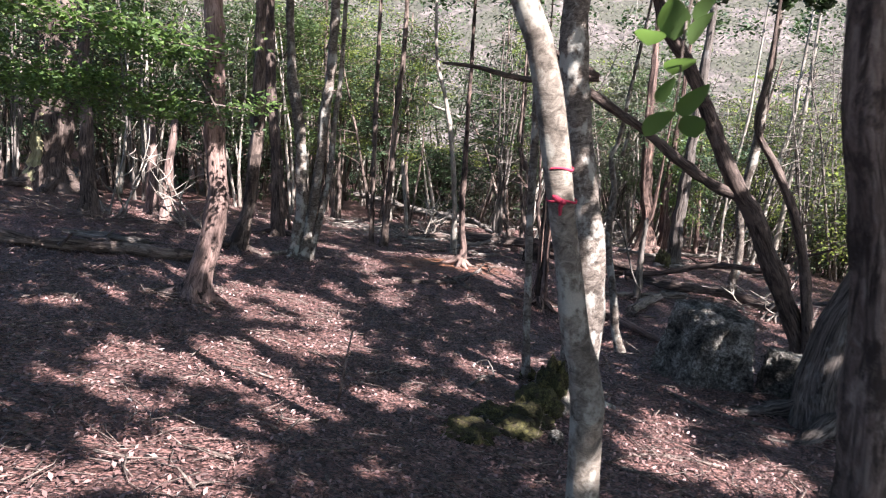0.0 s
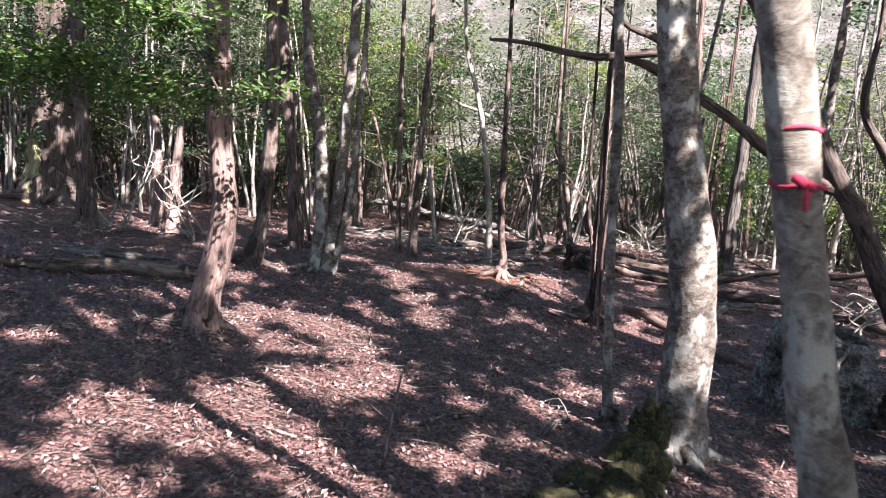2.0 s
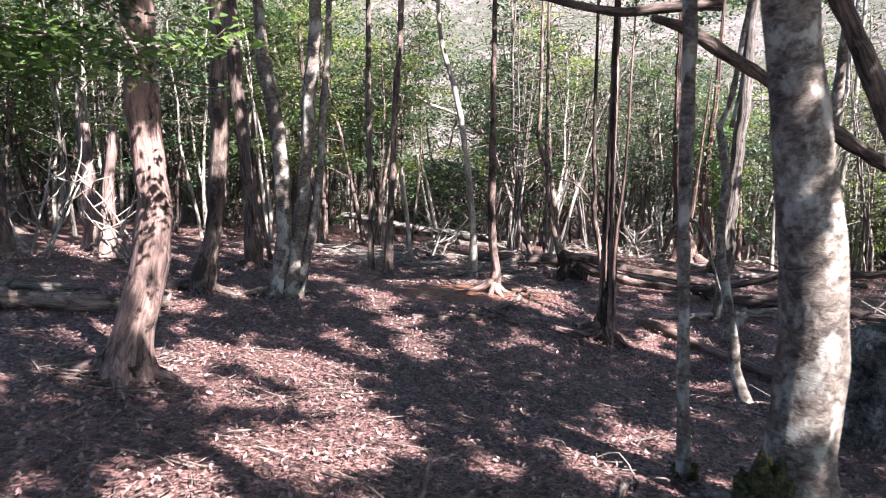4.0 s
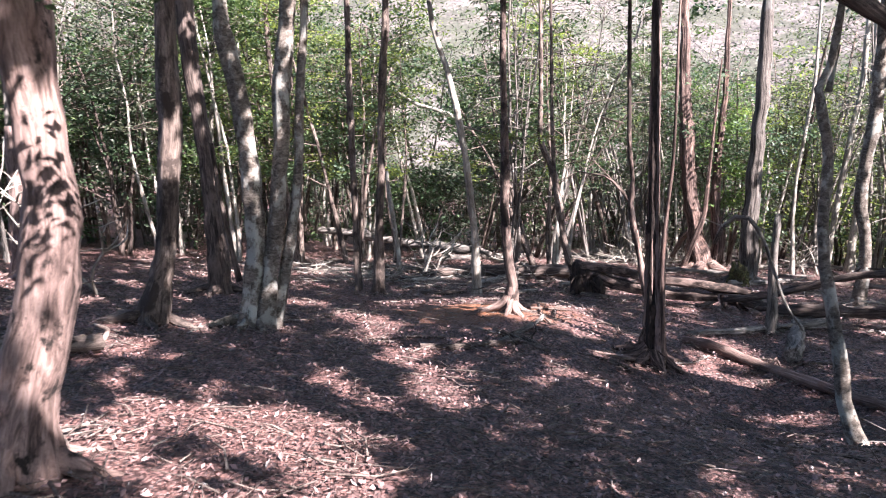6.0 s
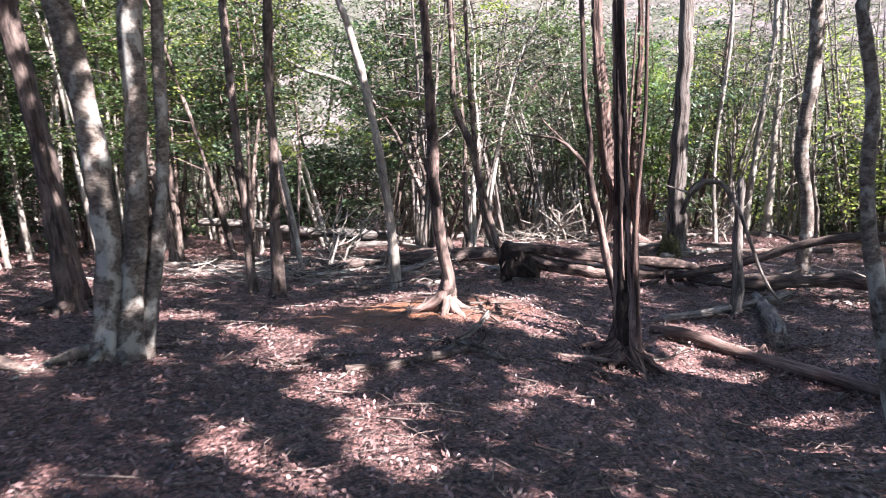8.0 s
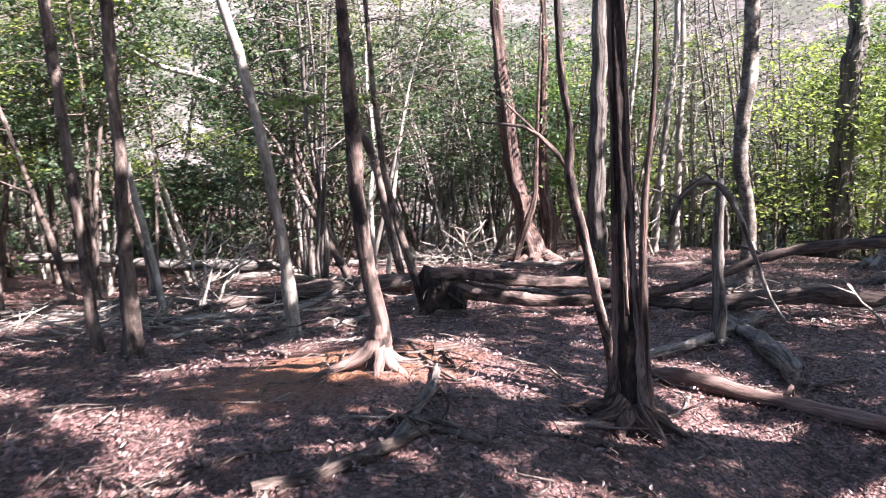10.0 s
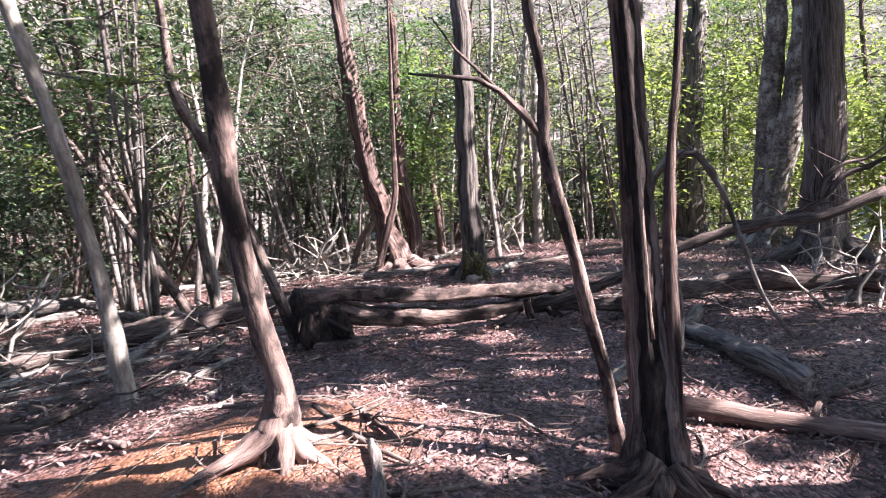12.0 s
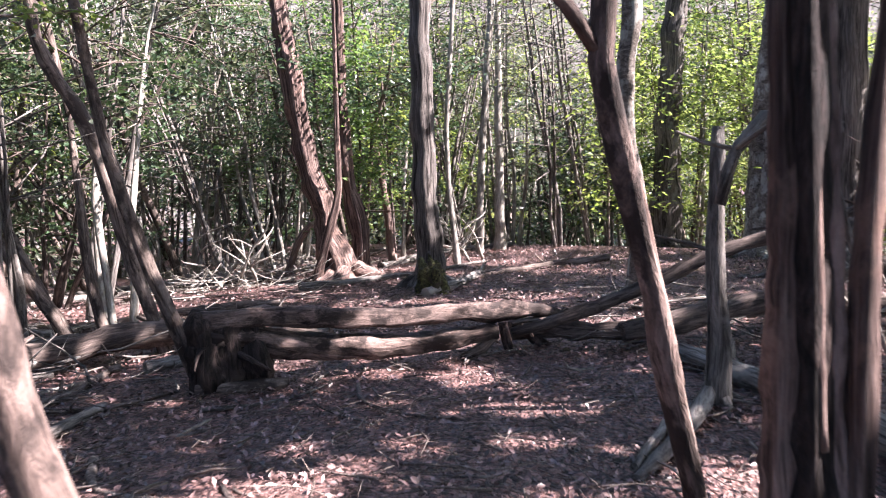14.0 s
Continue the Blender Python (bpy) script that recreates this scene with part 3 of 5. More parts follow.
stem_tree("shaggy_tree", "shaggy leaning tree with shredded red bark", [[(6.59, 21.73, -2.55, 0.326), (6.48, 21.83, -1.88, 0.203), (6.39, 21.92, -1.12, 0.173), (6.31, 21.99, -0.2, 0.153), (6.25, 22.04, 0.86, 0.151), (6.2, 22.09, 1.89, 0.122)], [(6.94, 21.72, -2.44, 0.142), (6.95, 21.71, -1.58, 0.131), (6.9, 21.76, -0.82, 0.102), (6.92, 21.74, 0.27, 0.073), (6.98, 21.68, 1.33, 0.063), (7.01, 21.66, 1.84, 0.062)], [(6.1, 21.82, -2.5, 0.073), (6.25, 21.67, -1.92, 0.072), (6.38, 21.55, -1.48, 0.063), (6.48, 21.46, -1.04, 0.045)]], BARK_SHRED, 3.5, 0.16, 5, 0.16, 0.4, 18, roots=6, seed=26)
stem_tree("big_tree", "broad dark grey tree with furrowed bark", [[(9.65, 15.52, -2.45, 0.443), (9.66, 15.51, -1.89, 0.314), (9.7, 15.47, -0.96, 0.265), (9.71, 15.47, -0.04, 0.268), (9.71, 15.46, 0.77, 0.264)]], BARK_FURROW, 5, 0.05, 7, 0.06, 0.5, 22, roots=7, seed=27)
# the bark's pale blotches stand for sunlit patches on these stems
stem_tree("big_tree", "grey leaning tree with two stems from one foot", [[(10.8, 17.01, -2.33, 0.282), (10.97, 16.86, -1.67, 0.216), (11.18, 16.67, -0.54, 0.199), (11.32, 16.55, 0.47, 0.183), (11.39, 16.49, 1.13, 0.173)], [(11.01, 17.09, -2.32, 0.213), (11.1, 17.02, -0.96, 0.19), (11.21, 16.92, 0.36, 0.178), (11.27, 16.87, 1.2, 0.167)]], BARK_MOSSY, 5, 0.05, 7, 0.06, 0.5, 18, roots=5, seed=28)
stem_tree("big_tree", "thick grey tree with a swollen foot", [[(13.39, 20.0, -2.78, 0.381), (13.41, 19.98, -1.65, 0.259), (13.49, 19.91, -0.27, 0.243), (13.59, 19.82, 1.06, 0.217), (13.65, 19.76, 1.71, 0.204)]], BARK_FURROW, 5, 0.06, 6, 0.1, 0.3, 18, roots=5, seed=29)
stem_tree("spotted_tree", "grey tree with pale lichen spots", [[(7.14, 16.78, -2.12, 0.128), (7.19, 16.73, -1.58, 0.1), (7.17, 16.75, -1.04, 0.092), (7.11, 16.81, -0.45, 0.104), (7.15, 16.77, 0.25, 0.103), (7.22, 16.71, 0.92, 0.108)]], BARK_MOSSY, 5, 0.04, 5, 0.08, 0.4, 14, roots=4, seed=30)
stem_tree("dead_snag", "grey bare dead snag with a broken top", [[(4.19, 14.33, -2.45, 0.089), (4.19, 14.34, -1.81, 0.072), (4.19, 14.33, -1.23, 0.055), (4.2, 14.32, -0.75, 0.047), (4.21, 14.31, -0.41, 0.036)]], WOOD_GREY, 0, 0.08, 4, 0.12, 0.2, 12, roots=3, seed=31, category="dead tree")
stem_tree("slim_tree", "slim pale tree among others", [[(9.84, 21.9, -2.3, 0.078), (9.97, 21.79, -0.97, 0.065), (10.14, 21.63, 0.71, 0.064), (10.27, 21.51, 1.92, 0.063)]], BARK_PALE, 4, 0.04, 4, 0.1, 0.3, 10, seed=32)
stem_tree("slim_tree", "slim pale tree with a sunlit side", [[(10.5, 21.98, -2.42, 0.126), (10.58, 21.91, -1.26, 0.079), (10.62, 21.87, -0.15, 0.078), (10.71, 21.79, 1.36, 0.066), (10.72, 21.78, 1.99, 0.065)]], BARK_PALE, 4, 0.04, 4, 0.1, 0.3, 10, seed=33)
stem_tree("slim_tree", "slim greenish tree among pale trees", [[(8.5, 21.1, -2.27, 0.05), (8.47, 21.13, -1.32, 0.044), (8.52, 21.08, -0.07, 0.043), (8.71, 20.91, 1.76, 0.042)]], BARK_PALE, 4, 0.04, 4, 0.1, 0.3, 10, seed=34)
stem_tree("dead_tree", "pale short dead stem", [[(8.31, 22.63, -2.49, 0.075), (8.3, 22.64, -1.71, 0.064), (8.27, 22.67, -0.96, 0.053), (8.25, 22.69, -0.54, 0.042)]], WOOD_BARE, 0, 0.05, 4, 0.1, 0.2, 8, seed=35, category="dead tree")
stem_tree("dead_tree", "bleached leaning dead stem", [[(6.14, 22.86, -2.25, 0.058), (6.39, 22.63, -1.89, 0.058), (6.58, 22.46, -1.61, 0.048)]], WOOD_BARE, 0, 0.05, 4, 0.1, 0.1, 8, seed=36, category="dead tree")
stem_tree("curved_tree", "snaking grey sapling with a mossy foot", [[(3.1, 10.77, -2.18, 0.092), (2.97, 10.8, -1.97, 0.076), (2.88, 10.82, -1.7, 0.07), (2.85, 10.82, -1.42, 0.066), (2.79, 10.83, -1.1, 0.06), (2.71, 10.85, -0.7, 0.053), (2.66, 10.86, -0.35, 0.048), (2.64, 10.85, 0.0, 0.048), (2.66, 10.85, 0.4, 0.047), (2.6, 10.86, 0.74, 0.043), (2.55, 10.87, 0.97, 0.039), (2.63, 10.85, 1.15, 0.031)]], BARK_MOSSY, 3.5, 0.04, 4, 0.1, 0.2, 12, limbs=[[(2.77, 11.08, 0.96, 0.028), (2.8, 11.08, 1.12, 0.024), (2.84, 11.07, 1.35, 0.02)]], seed=37)
scarred = stem_tree("big_tree", "large old tree with pale scar on the slope", [[(-9.37, 17.42, -1.01, 0.565), (-9.33, 17.42, -0.37, 0.463), (-9.18, 17.42, 0.84, 0.397), (-9.07, 17.42, 2.24, 0.391), (-9.04, 17.42, 3.38, 0.385)]], BARK_DARK, 5, 0.06, 6, 0.08, 0.5, 20, roots=6, seed=38)
stem_tree("dark_tree", "dark stunted tree with a forked foot", [[(-6.59, 13.6, -0.95, 0.205), (-6.58, 13.6, -0.06, 0.138), (-6.59, 13.6, 0.76, 0.118), (-6.6, 13.6, 1.56, 0.099), (-6.58, 13.6, 2.51, 0.089)]], BARK_DARK, 3, 0.15, 4, 0.12, 0.4, 12, roots=4, seed=39)
stem_tree("tree_stump", "tall sunlit stump of stripped red wood", [[(-6.35, 16.02, -1.19, 0.146), (-6.36, 16.02, -0.27, 0.111), (-6.35, 16.02, 0.5, 0.088), (-6.35, 16.02, 1.02, 0.066)]], BARK_RED, 0, 0.1, 4, 0.12, 0.4, 12, roots=4, seed=40, category="stump")
stem_tree("tree_stump", "tall stump of stripped red wood, splayed", [[(-5.63, 14.89, -0.99, 0.144), (-5.56, 14.89, -0.14, 0.092), (-5.45, 14.89, 0.57, 0.071), (-5.42, 14.89, 0.97, 0.06)]], BARK_RED, 0, 0.1, 4, 0.12, 0.4, 12, roots=4, seed=41, category="stump")
stem_tree("branching_tree", "dark crooked tree with a long low branch", [[(5.83, 10.38, -2.05, 0.248), (5.49, 10.38, -1.48, 0.155), (5.12, 10.38, -0.75, 0.153), (4.8, 10.39, -0.12, 0.151), (4.54, 10.39, 0.35, 0.142), (4.31, 10.39, 0.61, 0.133), (4.01, 10.39, 1.17, 0.109), (3.67, 10.39, 1.84, 0.1), (3.32, 10.39, 2.41, 0.091), (2.95, 10.39, 2.89, 0.083)], [(5.72, 10.18, -1.91, 0.121), (5.49, 10.18, -1.08, 0.08), (5.33, 10.18, -0.36, 0.071), (5.04, 10.18, 0.41, 0.062), (4.7, 10.19, 1.01, 0.053), (4.39, 10.19, 1.51, 0.045), (4.44, 10.19, 2.33, 0.03)]], BARK_DARK, 2.5, 0.05, 4, 0.1, 0.3, 14, limbs=[[(4.37, 10.39, 0.53, 0.102), (3.95, 10.39, 0.66, 0.086), (3.44, 10.39, 0.96, 0.078), (2.96, 10.39, 1.33, 0.07), (2.42, 10.4, 1.63, 0.069), (2.0, 10.4, 1.88, 0.061), (1.61, 10.4, 2.0, 0.038)], [(2.02, 9.77, 2.03, 0.054), (1.52, 9.77, 1.99, 0.045), (1.04, 9.77, 1.95, 0.039), (0.38, 9.77, 2.07, 0.027), (-0.04, 9.77, 2.09, 0.015)], [(2.02, 9.77, 2.03, 0.048), (1.74, 9.77, 2.19, 0.039), (1.5, 9.77, 2.27, 0.033), (1.21, 9.77, 2.48, 0.024)]], roots=4, seed=42)
stem_tree("near_tree", "rough brown tree with a mossy foot", [[(2.15, 3.08, -0.16, 0.19), (2.07, 3.08, 0.35, 0.158), (2.0, 3.08, 0.71, 0.142), (1.93, 3.08, 1.07, 0.132), (1.84, 3.08, 1.45, 0.132), (1.78, 3.08, 1.77, 0.128), (1.76, 3.08, 2.04, 0.12)]], BARK_BROWN, 4.5, 0.06, 6, 0.08, 0.4, 22, roots=5, seed=43)
stem_tree("big_tree", "broad fibrous grey trunk beside the rock", [[(4.56, 7.53, -1.87, 0.44), (4.47, 7.53, -1.17, 0.33), (4.52, 7.53, -0.61, 0.285), (4.82, 7.53, 0.1, 0.25), (5.25, 7.53, 1.12, 0.22)]], BARK_FURROW, 4, 0.06, 9, 0.06, 0.4, 26, roots=6, seed=44)
stem_tree("dry_cane", "thin dry upright stick in the litter", [[(-0.75, 5.82, -1.01, 0.015), (-0.71, 5.82, -0.76, 0.01), (-0.67, 5.82, -0.51, 0.008), (-0.64, 5.82, -0.34, 0.008)]], TWIG, 0, 0, 3, 0.05, 0, 6, seed=45, category="stick", sink=0.02)



def bark_strips(tree, stem, offsets, mat, name="bark_strip", first=1, last=99):
    """Long strips of lighter, smooth wood along one side of a trunk."""
    for k, (dx, dy, wide, lift) in enumerate(offsets):
        pts = [(x + dx * r, y + dy * r, z + lift, r * wide) for x, y, z, r in raised(stem, 3.5)[first:last]]
        v, f = tube(pts, 14, 0.06, 0.16, 4, 0.22, 500 + k, 0.25)
        part(name, mesh_from(name, v, f, mat), tree)


bark_strips(peeling, PEELING, [(-0.54, 0.46, 0.4, 0.0), (-0.28, 0.72, 0.3, -0.02)], BARK_SHRED, "bark_strip", 0)
# peeled strips in paler red bark, partly for the sun on this side
bark_strips(peeling, PEELING, [(0.36, -0.6, 0.3, 0.0), (0.6, -0.34, 0.3, -0.01)], BARK_RED, "sunlit_peeled_strip", 0)
bark_strips(peeling, PEELING, [(-0.34, -0.5, 0.1, 0.05)], WOOD_BARE, "bare_strip", 2, 5)
bark_strips(peeling, PEELING, [(0.5, 0.35, 0.45, 0.0)], BARK_DARK, "dark_strip", 0)
v, f = tube(raised([(2.1, 12.9, -2.05, 0.06), (2.07, 12.91, -1.47, 0.036), (2.06, 12.9, -1.0, 0.032), (2.07, 12.89, -0.55, 0.028), (2.09, 12.86, -0.2, 0.024), (2.11, 12.83, 0.1, 0.021), (2.13, 12.8, 0.5, 0.018)], 2.5), 12, 0.08, 0.12, 4, 0.15, 530, 0.3)
part("side_stem", mesh_from("side_stem", v, f, BARK_SHRED), peeling)
bark_strips(scarred, [(-9.37, 17.42, -1.01, 0.565), (-9.33, 17.42, -0.37, 0.463), (-9.18, 17.42, 0.84, 0.397), (-9.07, 17.42, 2.24, 0.391), (-9.04, 17.42, 3.38, 0.385)], [(-0.3, -0.72, 0.4, 0.0)], SCAR, "scar", 0, 3)
bark_strips(crooked, [(2.17, 13.33, -1.81, 0.047), (2.09, 13.37, -1.41, 0.035), (2.03, 13.4, -1.09, 0.035), (1.99, 13.42, -0.81, 0.038), (1.93, 13.45, -0.46, 0.034), (1.89, 13.48, -0.15, 0.041), (1.91, 13.46, 0.14, 0.026), (1.87, 13.48, 0.47, 0.026), (1.86, 13.49, 0.94, 0.025)], [(0.4, -0.3, 0.66, 0.0)], WOOD_BARE, "bare_strip", 2, 5)

# ---- fallen wood ----
fallen("fallen_log", "grey fallen log on the slope", [(-6.28, 9.72, -0.52, 0.085), (-5.7, 9.71, -0.59, 0.1), (-5.26, 9.97, -0.68, 0.104), (-4.76, 10.49, -0.79, 0.104), (-4.11, 10.82, -0.91, 0.1), (-3.57, 11.44, -1.07, 0.075)], BARK_BROWN, 14, 0.9, category="log", seed=51, side_twigs=4)
fallen("fallen_log", "thinner grey log higher on the slope", [(-5.91, 11.32, -0.75, 0.065), (-5.34, 11.37, -0.83, 0.075), (-4.69, 11.66, -0.95, 0.068)], WOOD_GREY, 12, 0.9, category="log", seed=88, side_twigs=2)
fallen("split_log", "long split trunk lying with a rotten end", [(2.3, 17.28, -1.49, 0.07), (2.62, 17.14, -1.53, 0.085), (3.0, 16.97, -1.6, 0.08), (3.36, 16.84, -1.67, 0.07), (3.71, 16.67, -1.72, 0.076), (4.1, 16.5, -1.75, 0.07), (4.38, 16.39, -1.8, 0.078), (4.79, 16.21, -1.88, 0.058), (4.98, 16.13, -1.93, 0.02)], BARK_SCALY, 16, category="log", seed=52, rest=False, flute=0.12)
fallen("split_log", "lower half of a long split trunk", [(2.34, 17.25, -1.62, 0.085), (2.61, 17.14, -1.68, 0.105), (2.97, 16.99, -1.83, 0.1), (3.41, 16.8, -1.92, 0.082), (3.97, 16.56, -1.97, 0.08), (4.41, 16.38, -1.98, 0.066)], BARK_SCALY, 16, category="log", seed=53, rest=False, flute=0.12)
fallen("fallen_log", "long brown log over the hollow", [(1.32, 20.1, -1.95, 0.067), (1.81, 19.64, -1.94, 0.083), (2.26, 19.23, -1.93, 0.083), (2.92, 18.62, -1.96, 0.072)], BARK_BROWN, 12, category="log", seed=54, rest=False)
fallen("fallen_log", "pale sunlit log lying off the ground", [(-2.6, 22.12, -1.24, 0.07), (-1.71, 21.97, -1.34, 0.085), (-1.04, 21.85, -1.47, 0.085), (-0.26, 21.71, -1.61, 0.094), (0.4, 21.6, -1.68, 0.1), (0.95, 21.5, -1.74, 0.092), (1.4, 21.42, -1.86, 0.05)], WOOD_GREY, 12, category="log", seed=81, rest=False, side_twigs=3)
fallen("fallen_log", "long dark log on the lower ground", [(-0.62, 19.43, -1.92, 0.048), (0.07, 20.09, -2.0, 0.061), (0.75, 20.66, -2.07, 0.063), (1.45, 20.56, -2.12, 0.054)], BARK_DARK, 10, category="log", seed=82)
fallen("fallen_branch", "crooked grey branch behind the rooted tree", [(0.52, 17.13, -1.9, 0.023), (0.83, 17.49, -1.94, 0.033), (1.47, 18.02, -2.01, 0.043), (2.12, 18.72, -2.08, 0.034)], BARK_BROWN, 8, seed=83, side_twigs=3)
fallen("fallen_branch", "grey branch leaning against a log", [(0.51, 17.79, -1.88, 0.042), (1.13, 18.65, -1.93, 0.055), (1.85, 19.22, -1.85, 0.05)], WOOD_GREY, 10, seed=84, rest=False)
fallen("fallen_log", "thin brown log among others", [(-0.41, 22.17, -2.07, 0.039), (0.45, 22.75, -2.16, 0.052), (1.4, 23.45, -2.25, 0.048)], BARK_BROWN, 8, category="log", seed=85)
fallen("fallen_branch", "thin branch on bare brown earth", [(-0.44, 17.06, -1.81, 0.018), (0.06, 17.2, -1.86, 0.027), (0.5, 17.07, -1.89, 0.018)], WOOD_GREY, 7, seed=86, side_twigs=3)
fallen("fallen_branch", "short twiggy branch on bare earth", [(-0.67, 18.67, -1.87, 0.025), (-0.43, 17.85, -1.85, 0.026), (-0.15, 17.29, -1.85, 0.015)], TWIG, 7, seed=87, side_twigs=3)
fallen("fallen_log", "dark log behind the peeling tree", [(4.6, 16.4, -2.02, 0.07), (4.77, 16.24, -2.02, 0.078), (5.02, 15.7, -2.03, 0.08), (5.4, 15.4, -2.06, 0.085)], BARK_DARK, 12, category="log", seed=55, rest=False)
fallen("fallen_log", "long dark log by the broad tree", [(5.0, 15.55, -2.02, 0.08), (5.53, 15.25, -1.99, 0.1), (6.21, 14.95, -2.0, 0.108), (6.6, 14.5, -2.01, 0.108), (6.85, 13.95, -2.02, 0.105), (7.3, 13.1, -2.05, 0.09)], BARK_DARK, 14, category="log", seed=56, rest=False, side_twigs=2)
fallen("fallen_branch", "long brown branch propped on the logs", [(4.45, 16.25, -1.99, 0.045), (4.71, 16.02, -1.93, 0.055), (4.98, 15.76, -1.83, 0.058), (5.33, 15.41, -1.67, 0.06), (5.68, 15.07, -1.46, 0.06), (6.14, 14.6, -1.33, 0.06), (6.5, 14.12, -1.3, 0.06), (6.9, 13.7, -1.1, 0.055)], BARK_DARK, 10, seed=57, rest=False, side_twigs=5)
fallen("grey_log", "weathered grey log with a sawn end", [(4.95, 15.0, -2.08, 0.07), (4.6, 14.36, -2.04, 0.08), (4.3, 13.9, -2.0, 0.088), (4.02, 13.44, -1.97, 0.09), (3.72, 13.02, -1.98, 0.09)], WOOD_GREY, 14, category="log", seed=58, rest=False)
fallen("grey_log", "weathered grey branch crossing a log", [(2.87, 14.08, -1.95, 0.03), (3.35, 14.16, -1.96, 0.04), (4.2, 14.4, -2.0, 0.05), (5.4, 14.87, -2.08, 0.062)], WOOD_GREY, 10, category="log", seed=59, rest=False)
fallen("red_log", "stripped reddish log on the litter", [(2.7, 13.75, -1.9, 0.035), (2.86, 13.56, -1.94, 0.066), (3.1, 13.22, -2.0, 0.066), (3.33, 12.84, -2.05, 0.064), (3.57, 12.42, -2.09, 0.06), (3.73, 12.0, -2.11, 0.056), (3.85, 11.64, -2.12, 0.05), (3.93, 11.2, -2.12, 0.04)], WOOD_BARE, 14, 0.9, category="log", seed=60, side_twigs=2)
fallen("fallen_log", "long dark log behind the mound", [(-0.95, 17.96, -1.75, 0.042), (-0.3, 18.65, -1.8, 0.063), (0.5, 19.05, -1.82, 0.1), (1.23, 19.05, -1.83, 0.12), (1.95, 19.05, -1.87, 0.126), (2.54, 18.91, -1.89, 0.126), (2.98, 18.81, -1.96, 0.103)], BARK_DARK, 14, category="log", seed=62, rest=False, side_twigs=4)
fallen("fallen_branch", "pale forked branch on the floor", [(0.95, 13.99, -1.59, 0.03), (0.7, 13.56, -1.61, 0.034), (0.4, 13.17, -1.62, 0.034), (0.15, 12.86, -1.61, 0.034)], WOOD_GREY, 10, 0.8, seed=63, side_twigs=2)
fallen("fallen_branch", "brown curved branch on the floor", [(0.21, 13.41, -1.6, 0.026), (0.32, 13.18, -1.62, 0.03), (0.54, 13.04, -1.65, 0.03), (0.71, 12.66, -1.7, 0.024)], BARK_BROWN, 10, 0.9, seed=64, side_twigs=3)
fallen("fallen_branch", "thin straight branch on the floor", [(0.72, 13.51, -1.65, 0.014), (1.02, 13.41, -1.69, 0.014), (1.56, 13.35, -1.81, 0.011)], BARK_BROWN, 8, seed=65, side_twigs=2)
fallen("fallen_branch", "pale branch before the peeling tree", [(1.2, 12.96, -1.78, 0.018), (1.56, 12.91, -1.85, 0.026), (2.04, 12.9, -1.96, 0.022)], WOOD_BARE, 8, 0.9, seed=66, side_twigs=2)
fallen("fallen_branch", "thick brown branch on the litter", [(-0.73, 12.51, -1.54, 0.041), (-0.35, 12.61, -1.59, 0.038), (0.2, 12.87, -1.64, 0.035), (0.42, 13.01, -1.66, 0.031)], BARK_BROWN, seed=67, side_twigs=3)
fallen("fallen_branch", "thin branch with a bend", [(0.38, 13.15, -1.64, 0.021), (0.61, 12.85, -1.69, 0.025), (0.71, 12.61, -1.72, 0.015)], BARK_BROWN, 8, seed=69, side_twigs=2)
fallen("fallen_branch", "short log under the split trunk", [(2.2, 17.3, -1.99, 0.044), (2.47, 17.07, -2.0, 0.048), (2.74, 16.92, -2.02, 0.043)], BARK_BROWN, 10, 0.9, seed=70)
fallen("fallen_branch", "pale crooked stick in the litter", [(-0.62, 6.78, -1.13, 0.016), (-0.39, 7.02, -1.19, 0.019), (-0.19, 7.22, -1.23, 0.018)], WOOD_GREY, 8, seed=71, side_twigs=2)
fallen("fallen_branch", "pale curved stick in the litter", [(0.44, 6.96, -1.28, 0.021), (0.62, 7.4, -1.35, 0.028), (0.74, 7.53, -1.37, 0.019)], WOOD_GREY, 8, seed=72, side_twigs=2)
fallen("fallen_branch", "grey stick leaning on a log", [(2.93, 14.13, -1.98, 0.021), (3.56, 14.32, -2.04, 0.028), (4.0, 14.38, -2.07, 0.026), (4.45, 14.46, -2.1, 0.024)], WOOD_GREY, 8, 1.5, seed=73)
fallen("bare_branch", "long bare dark branch by the broad tree", [(6.7, 15.05, -1.55, 0.036), (6.95, 14.74, -1.4, 0.036), (7.17, 14.46, -1.27, 0.04), (7.32, 14.27, -1.0, 0.04), (7.46, 14.08, -0.92, 0.031), (7.7, 13.7, -0.7, 0.02)], BARK_DARK, 8, seed=74, rest=False, side_twigs=7)
fallen("bare_branch", "thin bare twiggy branch", [(7.17, 14.46, -1.27, 0.024), (7.2, 14.42, -1.04, 0.024), (7.32, 14.27, -0.86, 0.024), (7.46, 14.09, -0.84, 0.018), (7.62, 13.85, -0.65, 0.012)], BARK_DARK, 8, seed=75, rest=False, side_twigs=8)
fallen("arched_branch", "grey arching dead branch with drooping tip", [(3.07, 13.75, -0.7, 0.022), (3.15, 13.71, -0.48, 0.031), (3.27, 13.64, -0.36, 0.031), (3.41, 13.57, -0.37, 0.024), (3.56, 13.49, -0.62, 0.02), (3.67, 13.43, -0.98, 0.018), (3.8, 13.36, -1.4, 0.016), (3.99, 13.26, -1.74, 0.009)], WOOD_GREY, 8, seed=76, rest=False, side_twigs=6)

